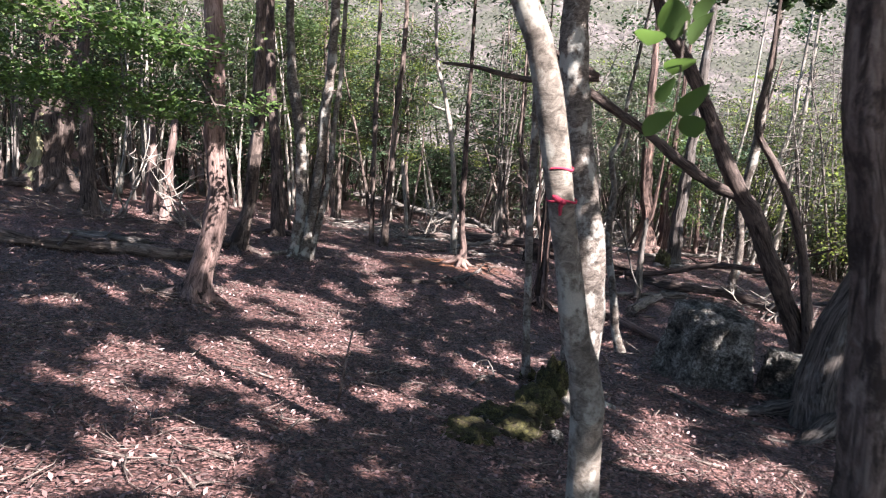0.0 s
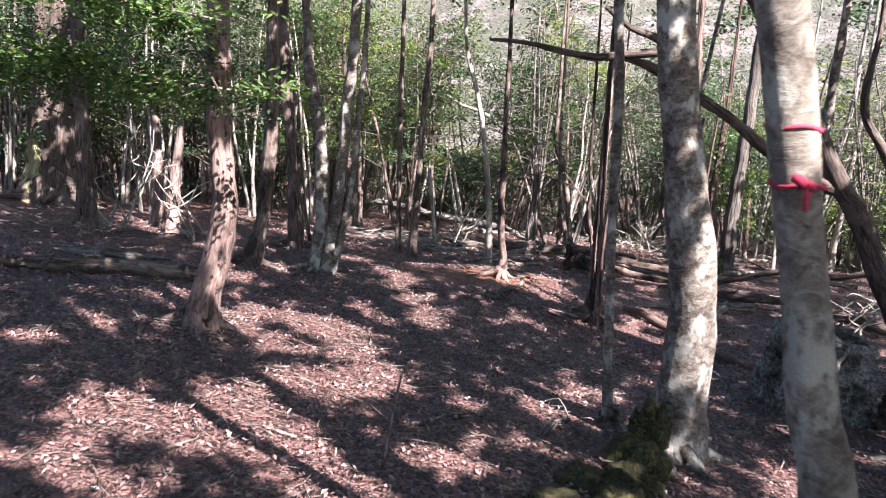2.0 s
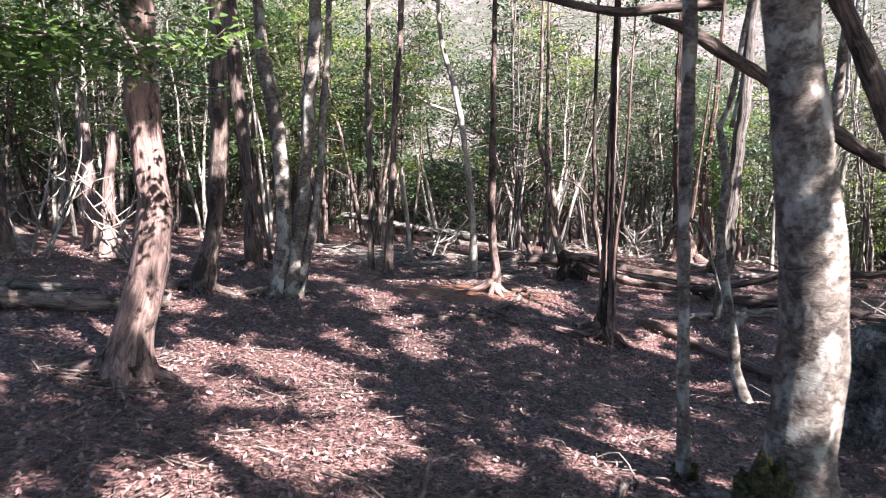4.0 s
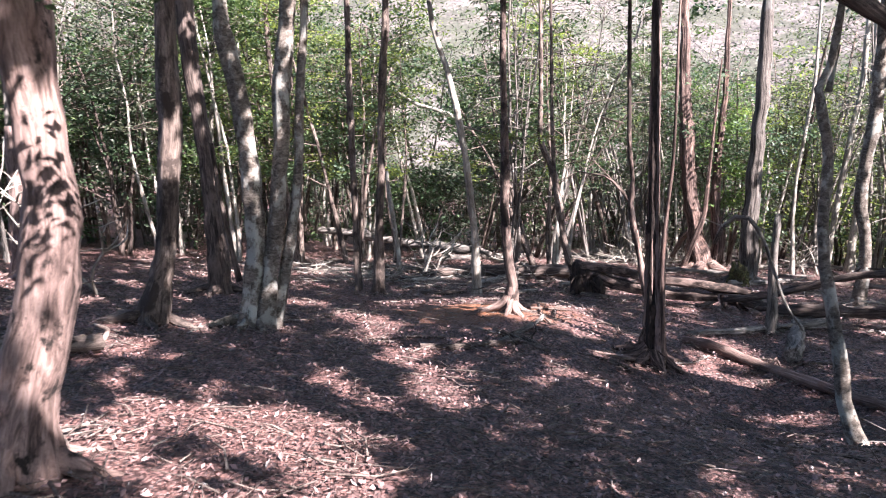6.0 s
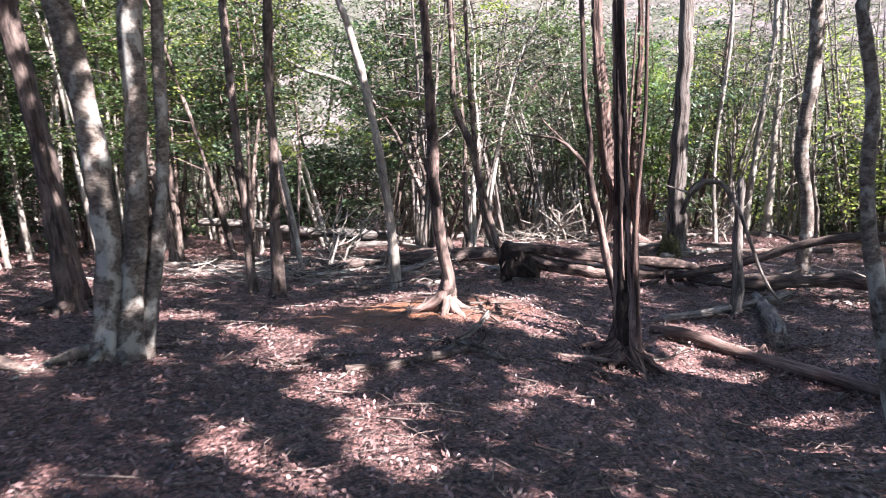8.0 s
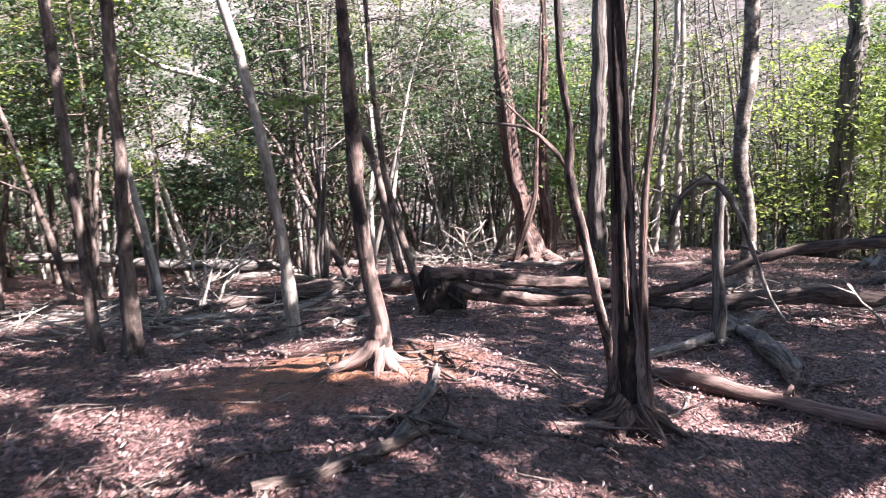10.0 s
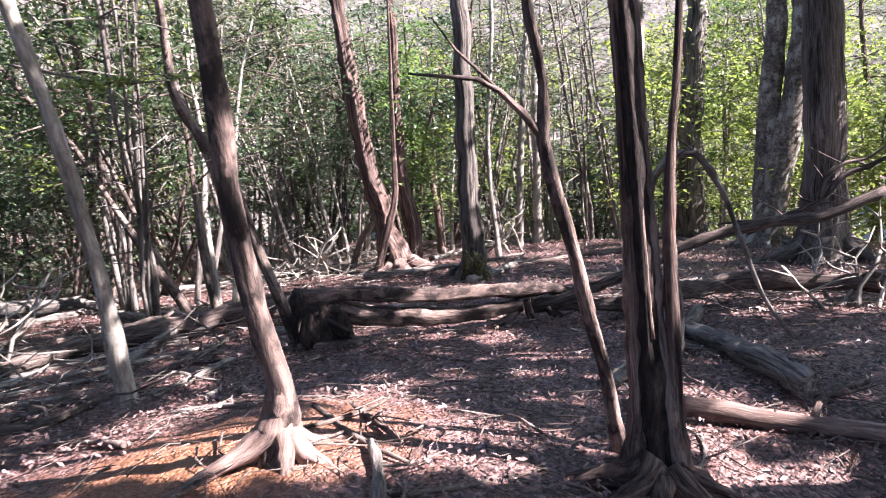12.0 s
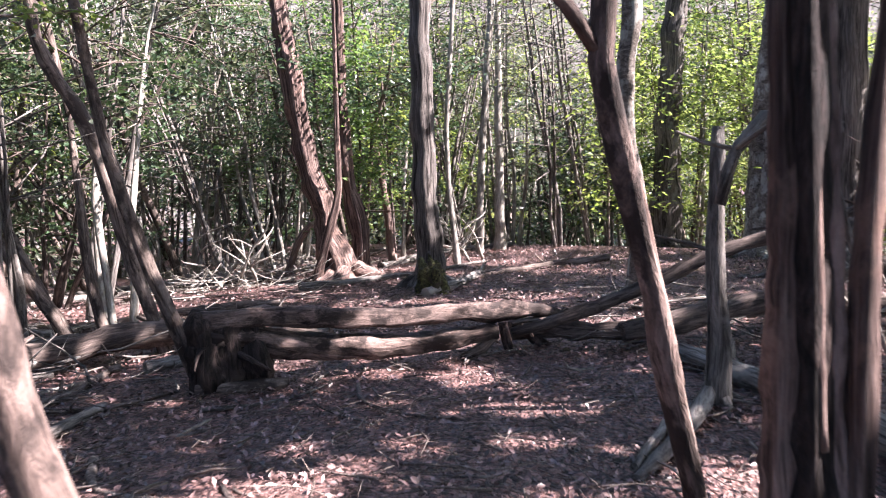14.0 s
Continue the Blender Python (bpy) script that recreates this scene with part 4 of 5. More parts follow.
fallen("fallen_branch", "crooked dark root-like branch on the bare earth", [(1.06, 14.84, -1.63, 0.018), (0.93, 14.08, -1.59, 0.016), (0.98, 13.72, -1.63, 0.01)], BARK_DARK, 8, 0.9, seed=89, side_twigs=4)
fallen("fallen_branch", "jagged dark branch beside the bare roots", [(1.41, 15.21, -1.73, 0.016), (1.15, 14.3, -1.61, 0.018), (1.09, 13.92, -1.63, 0.01)], BARK_DARK, 8, 0.9, seed=90, side_twigs=5)
fallen("fallen_branch", "short broken stub under the split trunk", [(4.46, 16.35, -1.92, 0.045), (4.48, 16.34, -2.06, 0.052), (4.5, 16.33, -2.21, 0.05)], WOOD_DARK, 9, seed=91, rest=False)
fallen("fallen_branch", "broken limb splayed from the split trunk", [(4.6, 16.29, -1.96, 0.034), (4.72, 16.24, -2.1, 0.038), (4.85, 16.18, -2.2, 0.03)], WOOD_DARK, 9, seed=92, rest=False)
fallen("fallen_branch", "short bent limb before the split trunk", [(4.05, 16.45, -2.12, 0.03), (4.23, 16.4, -2.08, 0.038), (4.4, 16.38, -2.0, 0.034)], BARK_BROWN, 9, seed=93, rest=False)
for seed, mat, pts in (
    (94, WOOD_GREY, [(-0.24, 18.7, 0, 0.03), (0.6, 18.87, 0, 0.039), (1.67, 18.95, 0, 0.032)]),
    (95, WOOD_GREY, [(-0.39, 17.95, 0, 0.028), (0.15, 17.94, 0, 0.028), (0.78, 17.85, 0, 0.021)]),
    (96, BARK_PALE, [(-1.01, 18.03, 0, 0.028), (-0.53, 18.3, 0, 0.036), (-0.01, 18.52, 0, 0.03)]),
    (97, WOOD_GREY, [(2.09, 22.6, 0, 0.046), (2.17, 21.13, 0, 0.05), (2.83, 21.33, 0, 0.041)]),
    (98, BARK_PALE, [(1.61, 22.4, 0, 0.07), (1.79, 21.13, 0, 0.066), (2.07, 20.18, 0, 0.046)]),
    (99, BARK_BROWN, [(-0.47, 16.74, 0, 0.03), (-0.13, 16.6, 0, 0.036), (0.28, 17.02, 0, 0.031)]),
    (100, WOOD_GREY, [(0.53, 16.0, 0, 0.017), (0.8, 15.66, 0, 0.022), (1.01, 14.95, 0, 0.015)]),
    (101, BARK_PALE, [(-0.79, 17.17, 0, 0.025), (-0.38, 17.52, 0, 0.02), (0.19, 17.47, 0, 0.02)]),
    (102, WOOD_GREY, [(0.62, 16.73, 0, 0.031), (1.07, 17.02, 0, 0.039), (1.63, 17.5, 0, 0.035)]),
    (103, WOOD_GREY, [(-0.1, 19.6, 0, 0.03), (0.8, 19.75, 0, 0.035), (1.9, 19.8, 0, 0.025)]),
    (104, BARK_PALE, [(0.3, 18.35, 0, 0.022), (1.1, 18.3, 0, 0.028), (1.9, 18.45, 0, 0.02)])):
    fallen("fallen_branch", "weathered branch lying in the hollow behind the mound", pts, mat, 8, 1.0, seed=seed, side_twigs=3, group="branches behind the mound")

# ---- rock, moss and tape ----
def boulder(name, label, at, size, seed, sides, turn=0.0):
    """A block split along flat faces, given as normals and distances, with chipped edges and a pitted skin."""
    bm = bmesh.new()
    bmesh.ops.create_icosphere(bm, subdivisions=6, radius=1.0)
    shift = Vector((seed * 1.7, seed * 0.9, 0))
    faces = [(Vector(q[:3]).normalized(), q[3]) for q in sides]
    for v in bm.verts:
        d = v.co.normalized()
        far = 1.45
        for n, k in faces:
            c = d.dot(n)
            if c > 0.05:
                far = min(far, (k + 0.05 * noise.noise(d * 2.2 + n * 3 + shift)) / c)
        far += 0.09 * noise.noise(d * 3 + shift) + 0.07 * noise.noise(d * 8 + shift) + 0.035 * noise.noise(d * 20 + shift)
        v.co = Vector((d.x * far * size[0], d.y * far * size[1], d.z * far * size[2]))
    bmesh.ops.transform(bm, matrix=pose(at[0], at[1], gz(at[0], at[1]) + size[2] * 0.72, 0, 0, turn), verts=bm.verts)
    me = bpy.data.meshes.new(name)
    bm.to_mesh(me)
    bm.free()
    me.materials.append(ROCK)
    return tagged(new(name, me), label, "rock")


SPLIT = [(-0.1, -1, 0.12, 0.86), (0.85, -0.55, 0.12, 0.8), (-1, -0.1, 0.35, 0.9), (0.05, -0.05, 1, 0.8), (0.75, 0.0, 0.72, 0.92), (-0.5, -0.3, 0.85, 0.98), (0.2, 1, 0.1, 0.9), (-0.6, 0.8, 0.2, 1.0), (1, 0.4, 0.1, 0.95)]
boulder("boulder", "grey angular granite boulder beside the dark tree", (3.74, 9.1), (0.6, 0.55, 0.62), 5, SPLIT, 14)
boulder("stone", "small dark stone beside the boulder", (4.62, 8.9), (0.24, 0.26, 0.36), 8, SPLIT, 40)
boulder("stone", "mossy dark stone by the broad trunk", (4.75, 8.35), (0.28, 0.24, 0.24), 9, SPLIT, 70)
boulder("stone", "pale broken stone in the moss", (1.14, 5.75), (0.07, 0.06, 0.07), 11, SPLIT, 20)


def moss_mound(name, label, blobs, seed):
    """A lumpy cushion of moss over old roots."""
    x, y, s, h = blobs[0]
    ob = holder(name, (x, y, gz(x, y)), label, "moss")
    for i, (bx, by, bs, bh) in enumerate(blobs):
        bm = bmesh.new()
        bmesh.ops.create_icosphere(bm, subdivisions=4, radius=1.0)
        for v in bm.verts:
            n = v.co.normalized()
            v.co += n * (0.38 * noise.noise(n * 2 + Vector((seed + i, 0, 0))) + 0.2 * noise.noise(n * 6 + Vector((0, seed, 0))) + 0.05 * noise.noise(n * 16))
            v.co = Vector((v.co.x * bs, v.co.y * bs, v.co.z * bh)) + Vector((bx, by, gz(bx, by) - 0.02))
        me = bpy.data.meshes.new("cushion")
        bm.to_mesh(me)
        bm.free()
        me.materials.append(MOSS)
        me.polygons.foreach_set("use_smooth", [True] * len(me.polygons))
        part("cushion", me, ob)
    return ob


moss_mound("moss_mound", "dark green moss over old roots at a tree's foot", [(0.78, 5.85, 0.24, 0.13), (0.36, 5.6, 0.25, 0.12), (1.1, 6.6, 0.24, 0.24), (1.28, 6.95, 0.18, 0.45), (0.62, 6.15, 0.2, 0.13), (0.95, 6.2, 0.22, 0.18)], 3)
moss_mound("moss_tuft", "yellow-green moss tuft round a thin sapling", [(1.13, 7.72, 0.1, 0.14)], 6)
moss_mound("moss_tuft", "green moss round the furrowed tree's foot", [(6.2, 19.2, 0.2, 0.5)], 7)

tape = holder("marking_tape", (0.62, 3.62, 1.09), "red plastic marking tape tied round the slender tree", "tape")
for name, z, x, r, wide in (("band", 1.245, 0.592, 0.0775, 0.006), ("band", 1.085, 0.624, 0.0785, 0.006)):
    v, f = [], []
    for k in range(24):
        w = 2 * math.pi * k / 24
        for rr, dz in ((r, -wide), (r, wide), (r - 0.003, wide), (r - 0.003, -wide)):
            v.append((x + rr * math.cos(w), 3.62 + rr * math.sin(w), z + dz + 0.006 * math.sin(3 * w)))
    for k in range(24):
        a, b = 4 * k, 4 * ((k + 1) % 24)
        f += [(a + i, b + i, b + (i + 1) % 4, a + (i + 1) % 4) for i in range(4)]
    part(name, mesh_from(name, v, f, TAPE), tape)
for name, pts in (("knot", [(0.60, 3.530, 1.09, 0.0120), (0.612, 3.523, 1.085, 0.0210), (0.625, 3.530, 1.08, 0.0120)]),
                  ("tail", [(0.612, 3.525, 1.085, 0.0120), (0.602, 3.516, 1.055, 0.0120), (0.606, 3.519, 1.02, 0.0090)]),
                  ("tail", [(0.605, 3.525, 1.09, 0.0120), (0.575, 3.516, 1.108, 0.0120), (0.56, 3.521, 1.112, 0.0075)])):
    v, f = tube(pts, 6, 0.02, 0.3, 2, 0.2, 4)
    part(name, mesh_from(name, v, f, TAPE), tape)

# the split trunk's rotten root end, its shade put into the black colour
plate = holder("root_plate", (2.42, 17.22, gz(2.42, 17.22)), "rotten root end of the split trunk, shade put into its black", "stump")
rng = random.Random(77)
for k in range(12):
    t = (k % 7) / 6
    x, y = 2.27 + 0.34 * t + 0.05 * (k > 6), 17.28 - 0.14 * t + 0.1 * (k > 6)
    g, top = gz(x, y), -1.43 - 0.12 * t + rng.uniform(-0.04, 0.02)
    v, f = tube([(x + rng.uniform(-0.05, 0.05), y + rng.uniform(-0.05, 0.05), g - 0.08, 0.075), (x + rng.uniform(-0.03, 0.03), y, g + 0.2, 0.085 + 0.02 * rng.random()), (x, y, top - 0.1, 0.08), (x + 0.02, y, top, 0.04)], 11, 0.05, 0.22, 3, 0.22, 78 + k)
    part("root", mesh_from("root", v, f, ROT_SHADED), plate)
for k in range(4):
    a = rng.uniform(2.4, 5.2)
    x, y, z = 2.26 + 0.07 * k, 17.24 - 0.04 * k, -1.95 + rng.uniform(-0.05, 0.3)
    v, f = tube([(x, y, z, 0.03), (x + 0.13 * math.cos(a), y + 0.13 * math.sin(a), z - 0.03, 0.02), (x + 0.26 * math.cos(a + 0.3), y + 0.26 * math.sin(a + 0.3), max(z - 0.12, gz(x, y) + 0.02), 0.008)], 7, 0.05, 0.1, 3, 0.2, 120 + k)
    part("root", mesh_from("root", v, f, ROT_SHADED), plate)


# ---- background wood ----
def wood_tree(seed, label, stems, height, leaf_mat, bark_mat, leaves, low, radius=0.05, spread=0.5, size=0.09, boughs=17):
    """A slim understorey tree of several stems: bare below, branching into sprays of small leaves."""
    rng, nr = random.Random(seed), np.random.default_rng(seed)
    ob = holder("woodland_tree", (0, 0, 0), label, "tree", "trees of the background wood")
    twigs, centres = [], []
    for s in range(stems):
        w = rng.uniform(0, 6.28)
        h = height * rng.uniform(0.75, 1.1)
        tilt = spread * rng.uniform(0.2, 1.0)
        bx, by = math.cos(w) * 0.12 * (stems > 1), math.sin(w) * 0.12 * (stems > 1)
        r = radius * rng.uniform(0.7, 1.3)
        pts, x, y = [], bx, by
        for k in range(7):
            t = k / 6
            pts.append((x, y, -0.35 + (h + 0.35) * t, r * (1 - 0.72 * t)))
            x += math.cos(w) * tilt * h / 6 * (0.3 + t * 0.5) + rng.uniform(-0.1, 0.1)
            y += math.sin(w) * tilt * h / 6 * (0.3 + t * 0.5) + rng.uniform(-0.1, 0.1)
        v, f = tube(pts, 6, 0.4, 0.06, 3, 0.15, seed + s, 0.4)
        part("trunk", mesh_from("trunk", v, f, bark_mat), ob)
        path = smooth_path(pts, 0.3)
        for b in range(int(boughs * height / 6)):
            q = path[min(len(path) - 1, int(len(path) * (low + (1 - low) * rng.random() ** 0.7)))]
            a = rng.uniform(0, 6.28)
            ln = rng.uniform(0.5, 1.5)
            rise = rng.uniform(-0.15, 0.6)
            p0 = Vector(q[:3])
            p1 = p0 + Vector((math.cos(a), math.sin(a), rise)) * ln * 0.5
            p2 = p1 + Vector((math.cos(a + 0.4), math.sin(a + 0.4), rise - 0.25)) * ln * 0.55
            twigs.append(tube([(*p0, q[3] * 0.35 + 0.004), (*p1, 0.009), (*p2, 0.003)], 4, 0.5, 0, 3, 0.0, b))
            for j in range(3):
                c = p1.lerp(p2, rng.uniform(0.0, 1.1)) + Vector((rng.gauss(0, 0.12), rng.gauss(0, 0.12), rng.gauss(0, 0.08)))
                centres.append(c)
    v, f = joined(twigs)
    tagged(part("branchwork", mesh_from("branchwork", v, f, bark_mat if bark_mat is not BARK_PALE else BARK_BROWN), ob), kind="stuff")
    idx = nr.integers(0, len(centres), leaves)
    c = np.array([tuple(q) for q in centres])[idx] + nr.normal(0, 1, (leaves, 3)) * np.array([0.2, 0.2, 0.07])
    v, t = leaf_arrays(c, size, size * 0.5, nr, 0.5, 0.25)
    tagged(part("crown", mesh_tris("crown", v, t, leaf_mat), ob), kind="stuff")
    return ob


NEAR_KINDS = [
    wood_tree(101, "slim evergreen tree with dark glossy leaves", 3, 5.2, LEAF_DARK, BARK_BROWN, 3600, 0.32, 0.055, 0.45, 0.1),
    wood_tree(102, "slim evergreen tree with green leaf sprays", 2, 6.0, LEAF_MID, BARK_PALE, 3600, 0.36, 0.05, 0.3, 0.1),
    wood_tree(103, "thin pale tree with sparse dull leaves", 3, 5.6, LEAF_DULL, BARK_PALE, 1500, 0.38, 0.045, 0.4, 0.09),
    wood_tree(104, "many-stemmed evergreen with dark leaves", 4, 4.2, LEAF_DARK, BARK_DARK, 2700, 0.24, 0.045, 0.6, 0.1),
    wood_tree(105, "thin tree with yellow-green leaves", 2, 6.2, LEAF_LIGHT, BARK_BROWN, 2500, 0.32, 0.05, 0.35, 0.09),
    wood_tree(106, "almost bare thin grey tree", 4, 5.6, LEAF_DULL, WOOD_GREY, 500, 0.25, 0.04, 0.25, 0.08),
    wood_tree(108, "bare grey leaning stems with a few leaves", 3, 6.6, LEAF_DULL, WOOD_GREY, 260, 0.35, 0.04, 0.22, 0.08, 12),
    wood_tree(107, "slim brown tree with few leaves", 1, 7.0, LEAF_MID, BARK_BROWN, 1100, 0.4, 0.085, 0.12),
]
FAR_KINDS = [
    wood_tree(111, "tall dense evergreen tree far back", 4, 6.5, LEAF_DARK, BARK_BROWN, 2000, 0.05, 0.05, 0.45, 0.19, 11),
    wood_tree(112, "tall green tree in full leaf", 3, 7.5, LEAF_MID, BARK_PALE, 2000, 0.06, 0.055, 0.35, 0.19, 11),
    wood_tree(113, "tall dull grey-green tree far back", 3, 8.0, LEAF_DULL, BARK_PALE, 1900, 0.08, 0.055, 0.3, 0.18, 11),
    wood_tree(114, "tall yellow-green tree in sun", 3, 8.0, LEAF_LIGHT, BARK_BROWN, 1900, 0.06, 0.055, 0.35, 0.18, 11),
]
rng = random.Random(5)
taken = [(6.4, 19.4), (6.6, 21.8), (7.2, 14.6), (8.7, 15.6), (7.1, 16.8), (13.4, 20.0), (10.0, 21.8), (10.6, 21.9), (8.5, 21.1), (8.3, 22.6), (-7.5, 14.2), (-5.8, 14.8), (-6.0, 12.5), (-1.2, 18.8), (-1.6, 19.9), (1.0, 20.9), (-3.5, 15.9), (-0.6, 23.9)]
first = set()


def plant(kinds, k, x, y):
    m = pose(x, y, gz(x, y), rng.uniform(-4, 4), rng.uniform(-4, 4) + (-15 if -1 < x < 12 and y > 16 else 0), rng.uniform(0, 360))
    if kinds[k] in first:
        copy_thing(kinds[k], m)
    else:
        first.add(kinds[k])
        kinds[k].matrix_basis = m


def wood(kinds, wanted, inner, outer, picks, view=0.8):
    """Scatters trees over the sector ahead of the path, thicker in leaf to the sunny side."""
    count, tries = 0, 0
    while count < wanted and tries < 9000:
        tries += 1
        az, d = radians(rng.uniform(-46, 84)), inner + (outer - inner) * rng.random()
        x, y = d * math.sin(az), 6 + d * math.cos(az)
        deg = math.degrees(az)
        near = 14.5 if deg < -8 else 13.5 if deg < 14 else 18.5 if deg < 48 else 13.0
        if d < near or (x > 6 and y < 8) or (deg > 40 and rng.random() < 0.55) or (deg > 57 and rng.random() < 0.85) or (-3 < deg < 5.5 and rng.random() < view) or (7 < deg < 24 and d > 27 and rng.random() < 0.6):
            continue
        gap = 0.75 if d < 24 else 1.1
        if any((x - a) ** 2 + (y - b) ** 2 < gap * gap for a, b in taken):
            continue
        taken.append((x, y))
        plant(kinds, rng.choice(picks[2] if deg > 47 else picks[1] if deg > 8 else picks[0]), x, y)
        count += 1


wood(NEAR_KINDS, 172, 13, 24, ([0, 0, 1, 1, 3, 2, 5, 6, 7, 4, 6], [0, 1, 2, 3, 4, 5, 6, 6, 5, 7, 2, 6], [4, 4, 4, 6, 5, 7]))
wood(FAR_KINDS, 140, 20, 44, ([0, 0, 1, 2, 2], [0, 0, 1, 2, 3], [3, 3, 3, 1]))
BUSHES = [
    wood_tree(121, "low dark evergreen bush under the trees", 6, 2.0, LEAF_DARK, BARK_DARK, 1000, 0.02, 0.02, 0.9, 0.14, 12),
    wood_tree(122, "low dull green bush under the trees", 6, 2.3, LEAF_DULL, BARK_BROWN, 900, 0.02, 0.02, 0.8, 0.14, 12),
]
for bush in BUSHES:
    bush.name = "bush"
    tagged(bush, category="bush", group="bushes of the background wood")
wood(BUSHES, 125, 18, 34, ([0, 0, 1], [0, 1], [1, 0, 1]), 0.0)
KINDS = NEAR_KINDS

# trees behind and beside the path, out of view, that close the wood
for x, y, k in ((-9, 2, 1), (-7, -3, 0), (-2, -6, 3), (3, -7, 1), (8, -5, 0), (-11, 7, 0), (-12, 11, 3), (6, -10, 1), (-5, -9, 3), (12, -4, 1)):
    copy_thing(KINDS[k], pose(x, y, gz(x, y), 0, 0, 37 * k + 20 * x))


# ---- shrubs and hanging sprays ----
def spray(name, label, stem, leaves, leaf_mat, size, spread, seed, category="branch", twigs=14):
    """A leafy branch: a stem, side twigs along it and leaves about them."""
    rng, nr = random.Random(seed), np.random.default_rng(seed)
    ob = holder(name, stem[0][:3], label, category)
    v, f = tube(stem, 6, 0.1, 0, 3, 0.1, seed)
    part("stem", mesh_from("stem", v, f, TWIG), ob)
    path = smooth_path(stem, 0.08)
    chunks, centres = [], []
    for k in range(twigs):
        q = path[int(len(path) * rng.uniform(0.2, 0.999))]
        a = rng.uniform(0, 6.28)
        p0 = Vector(q[:3])
        p1 = p0 + Vector((math.cos(a), math.sin(a), rng.uniform(-0.5, 0.3))) * spread * rng.uniform(0.4, 1.0)
        chunks.append(tube([(*p0, 0.006), (*p0.lerp(p1, 0.5), 0.004), (*p1, 0.002)], 4, 0.2, 0, 3, 0, k))
        centres += [p0.lerp(p1, t) for t in (0.3, 0.55, 0.8, 1.0)]
    v, f = joined(chunks)
    tagged(part("twigwork", mesh_from("twigwork", v, f, TWIG), ob), kind="stuff")
    c = np.array([tuple(q) for q in centres])[nr.integers(0, len(centres), leaves)] + nr.normal(0, 1, (leaves, 3)) * spread * np.array([0.2, 0.2, 0.1])
    v, t = leaf_arrays(c, size, size * 0.55, nr, 0.45, 0.2)
    tagged(part("foliage", mesh_tris("foliage", v, t, leaf_mat), ob), kind="stuff")
    return ob


spray("leafy_branch", "hanging green maple-like leafy branch before the leaning tree", [(-6.0, 7.2, 2.3, 0.03), (-4.6, 7.5, 1.8, 0.022), (-3.2, 7.7, 1.5, 0.015), (-2.0, 7.75, 1.35, 0.008)], 3200, LEAF_BRIGHTENED, 0.075, 0.62, 201, twigs=34)
spray("leafy_branch", "dark leafy branch over the slope", [(-6.8, 7.8, 2.3, 0.03), (-5.4, 8.0, 1.75, 0.02), (-3.6, 8.0, 1.35, 0.012)], 3000, LEAF_BRIGHTENED, 0.07, 0.7, 202, twigs=30)
spray("leafy_branch", "upper green leafy branch before the leaning tree", [(-6.2, 7.0, 2.9, 0.03), (-4.8, 7.2, 2.4, 0.02), (-3.4, 7.3, 2.1, 0.014), (-2.2, 7.4, 1.9, 0.008)], 3600, LEAF_BRIGHTENED, 0.08, 0.75, 209, twigs=44)
spray("leafy_branch", "dark drooping leafy branch on the slope", [(-2.9, 7.8, 2.2, 0.02), (-2.5, 7.7, 1.6, 0.012), (-2.2, 7.6, 1.1, 0.008)], 500, LEAF_DARK, 0.07, 0.4, 203, twigs=14)
spray("evergreen_shrub", "dense evergreen shrub beside the shaggy tree", [(7.35, 22.3, -2.4, 0.03), (7.3, 22.2, -0.6, 0.025), (7.2, 22.1, 0.6, 0.02), (7.3, 22.0, 1.8, 0.01)], 3400, LEAF_BRIGHTENED, 0.09, 0.95, 204, "shrub", 40)
spray("evergreen_shrub", "bright yellow-green shrub by the furrowed tree", [(7.9, 22.0, -2.3, 0.02), (7.8, 21.8, 0.2, 0.02), (7.7, 21.7, 1.5, 0.01)], 900, LEAF_LIGHT, 0.09, 0.7, 205, "shrub", 24)
spray("leafy_branch", "sunlit yellow-green leafy branch high over the mound", [(1.9, 20.4, 4.4, 0.02), (2.3, 20.2, 3.2, 0.015), (3.2, 20.0, 2.5, 0.008)], 600, LEAF_LIGHT, 0.09, 0.6, 206, twigs=16)
spray("leafy_branch", "sunlit level leafy branch across the wood", [(0.4, 18.6, 1.0, 0.015), (1.2, 18.2, 0.75, 0.012), (2.0, 17.8, 0.75, 0.006)], 420, LEAF_LIGHT, 0.07, 0.3, 207, twigs=14)
for x, y, h, n in ((12.6, 17.0, 3.6, 1900), (14.2, 18.6, 4.6, 2200), (13.4, 15.2, 3.0, 1700), (15.6, 16.6, 4.2, 2000), (11.9, 20.4, 4.4, 1900), (10.6, 24.2, 4.6, 1900), (15.0, 21.0, 5.2, 2200), (11.6, 15.3, 2.2, 1500), (12.9, 16.1, 2.6, 1600), (12.4, 14.4, 2.0, 1400), (14.2, 14.6, 2.8, 1500)):
    g = gz(x, y)
    spray("sunlit_shrub", "bright yellow-green sunlit shrub at the wood's edge", [(x, y, g - 0.1, 0.03), (x + 0.1, y, g + 0.4 * h, 0.025), (x - 0.1, y + 0.1, g + 0.75 * h, 0.018), (x, y, g + h, 0.01)], n, LEAF_LIGHT, 0.13, 1.5, int(1000 + 10 * x), "shrub", 46)


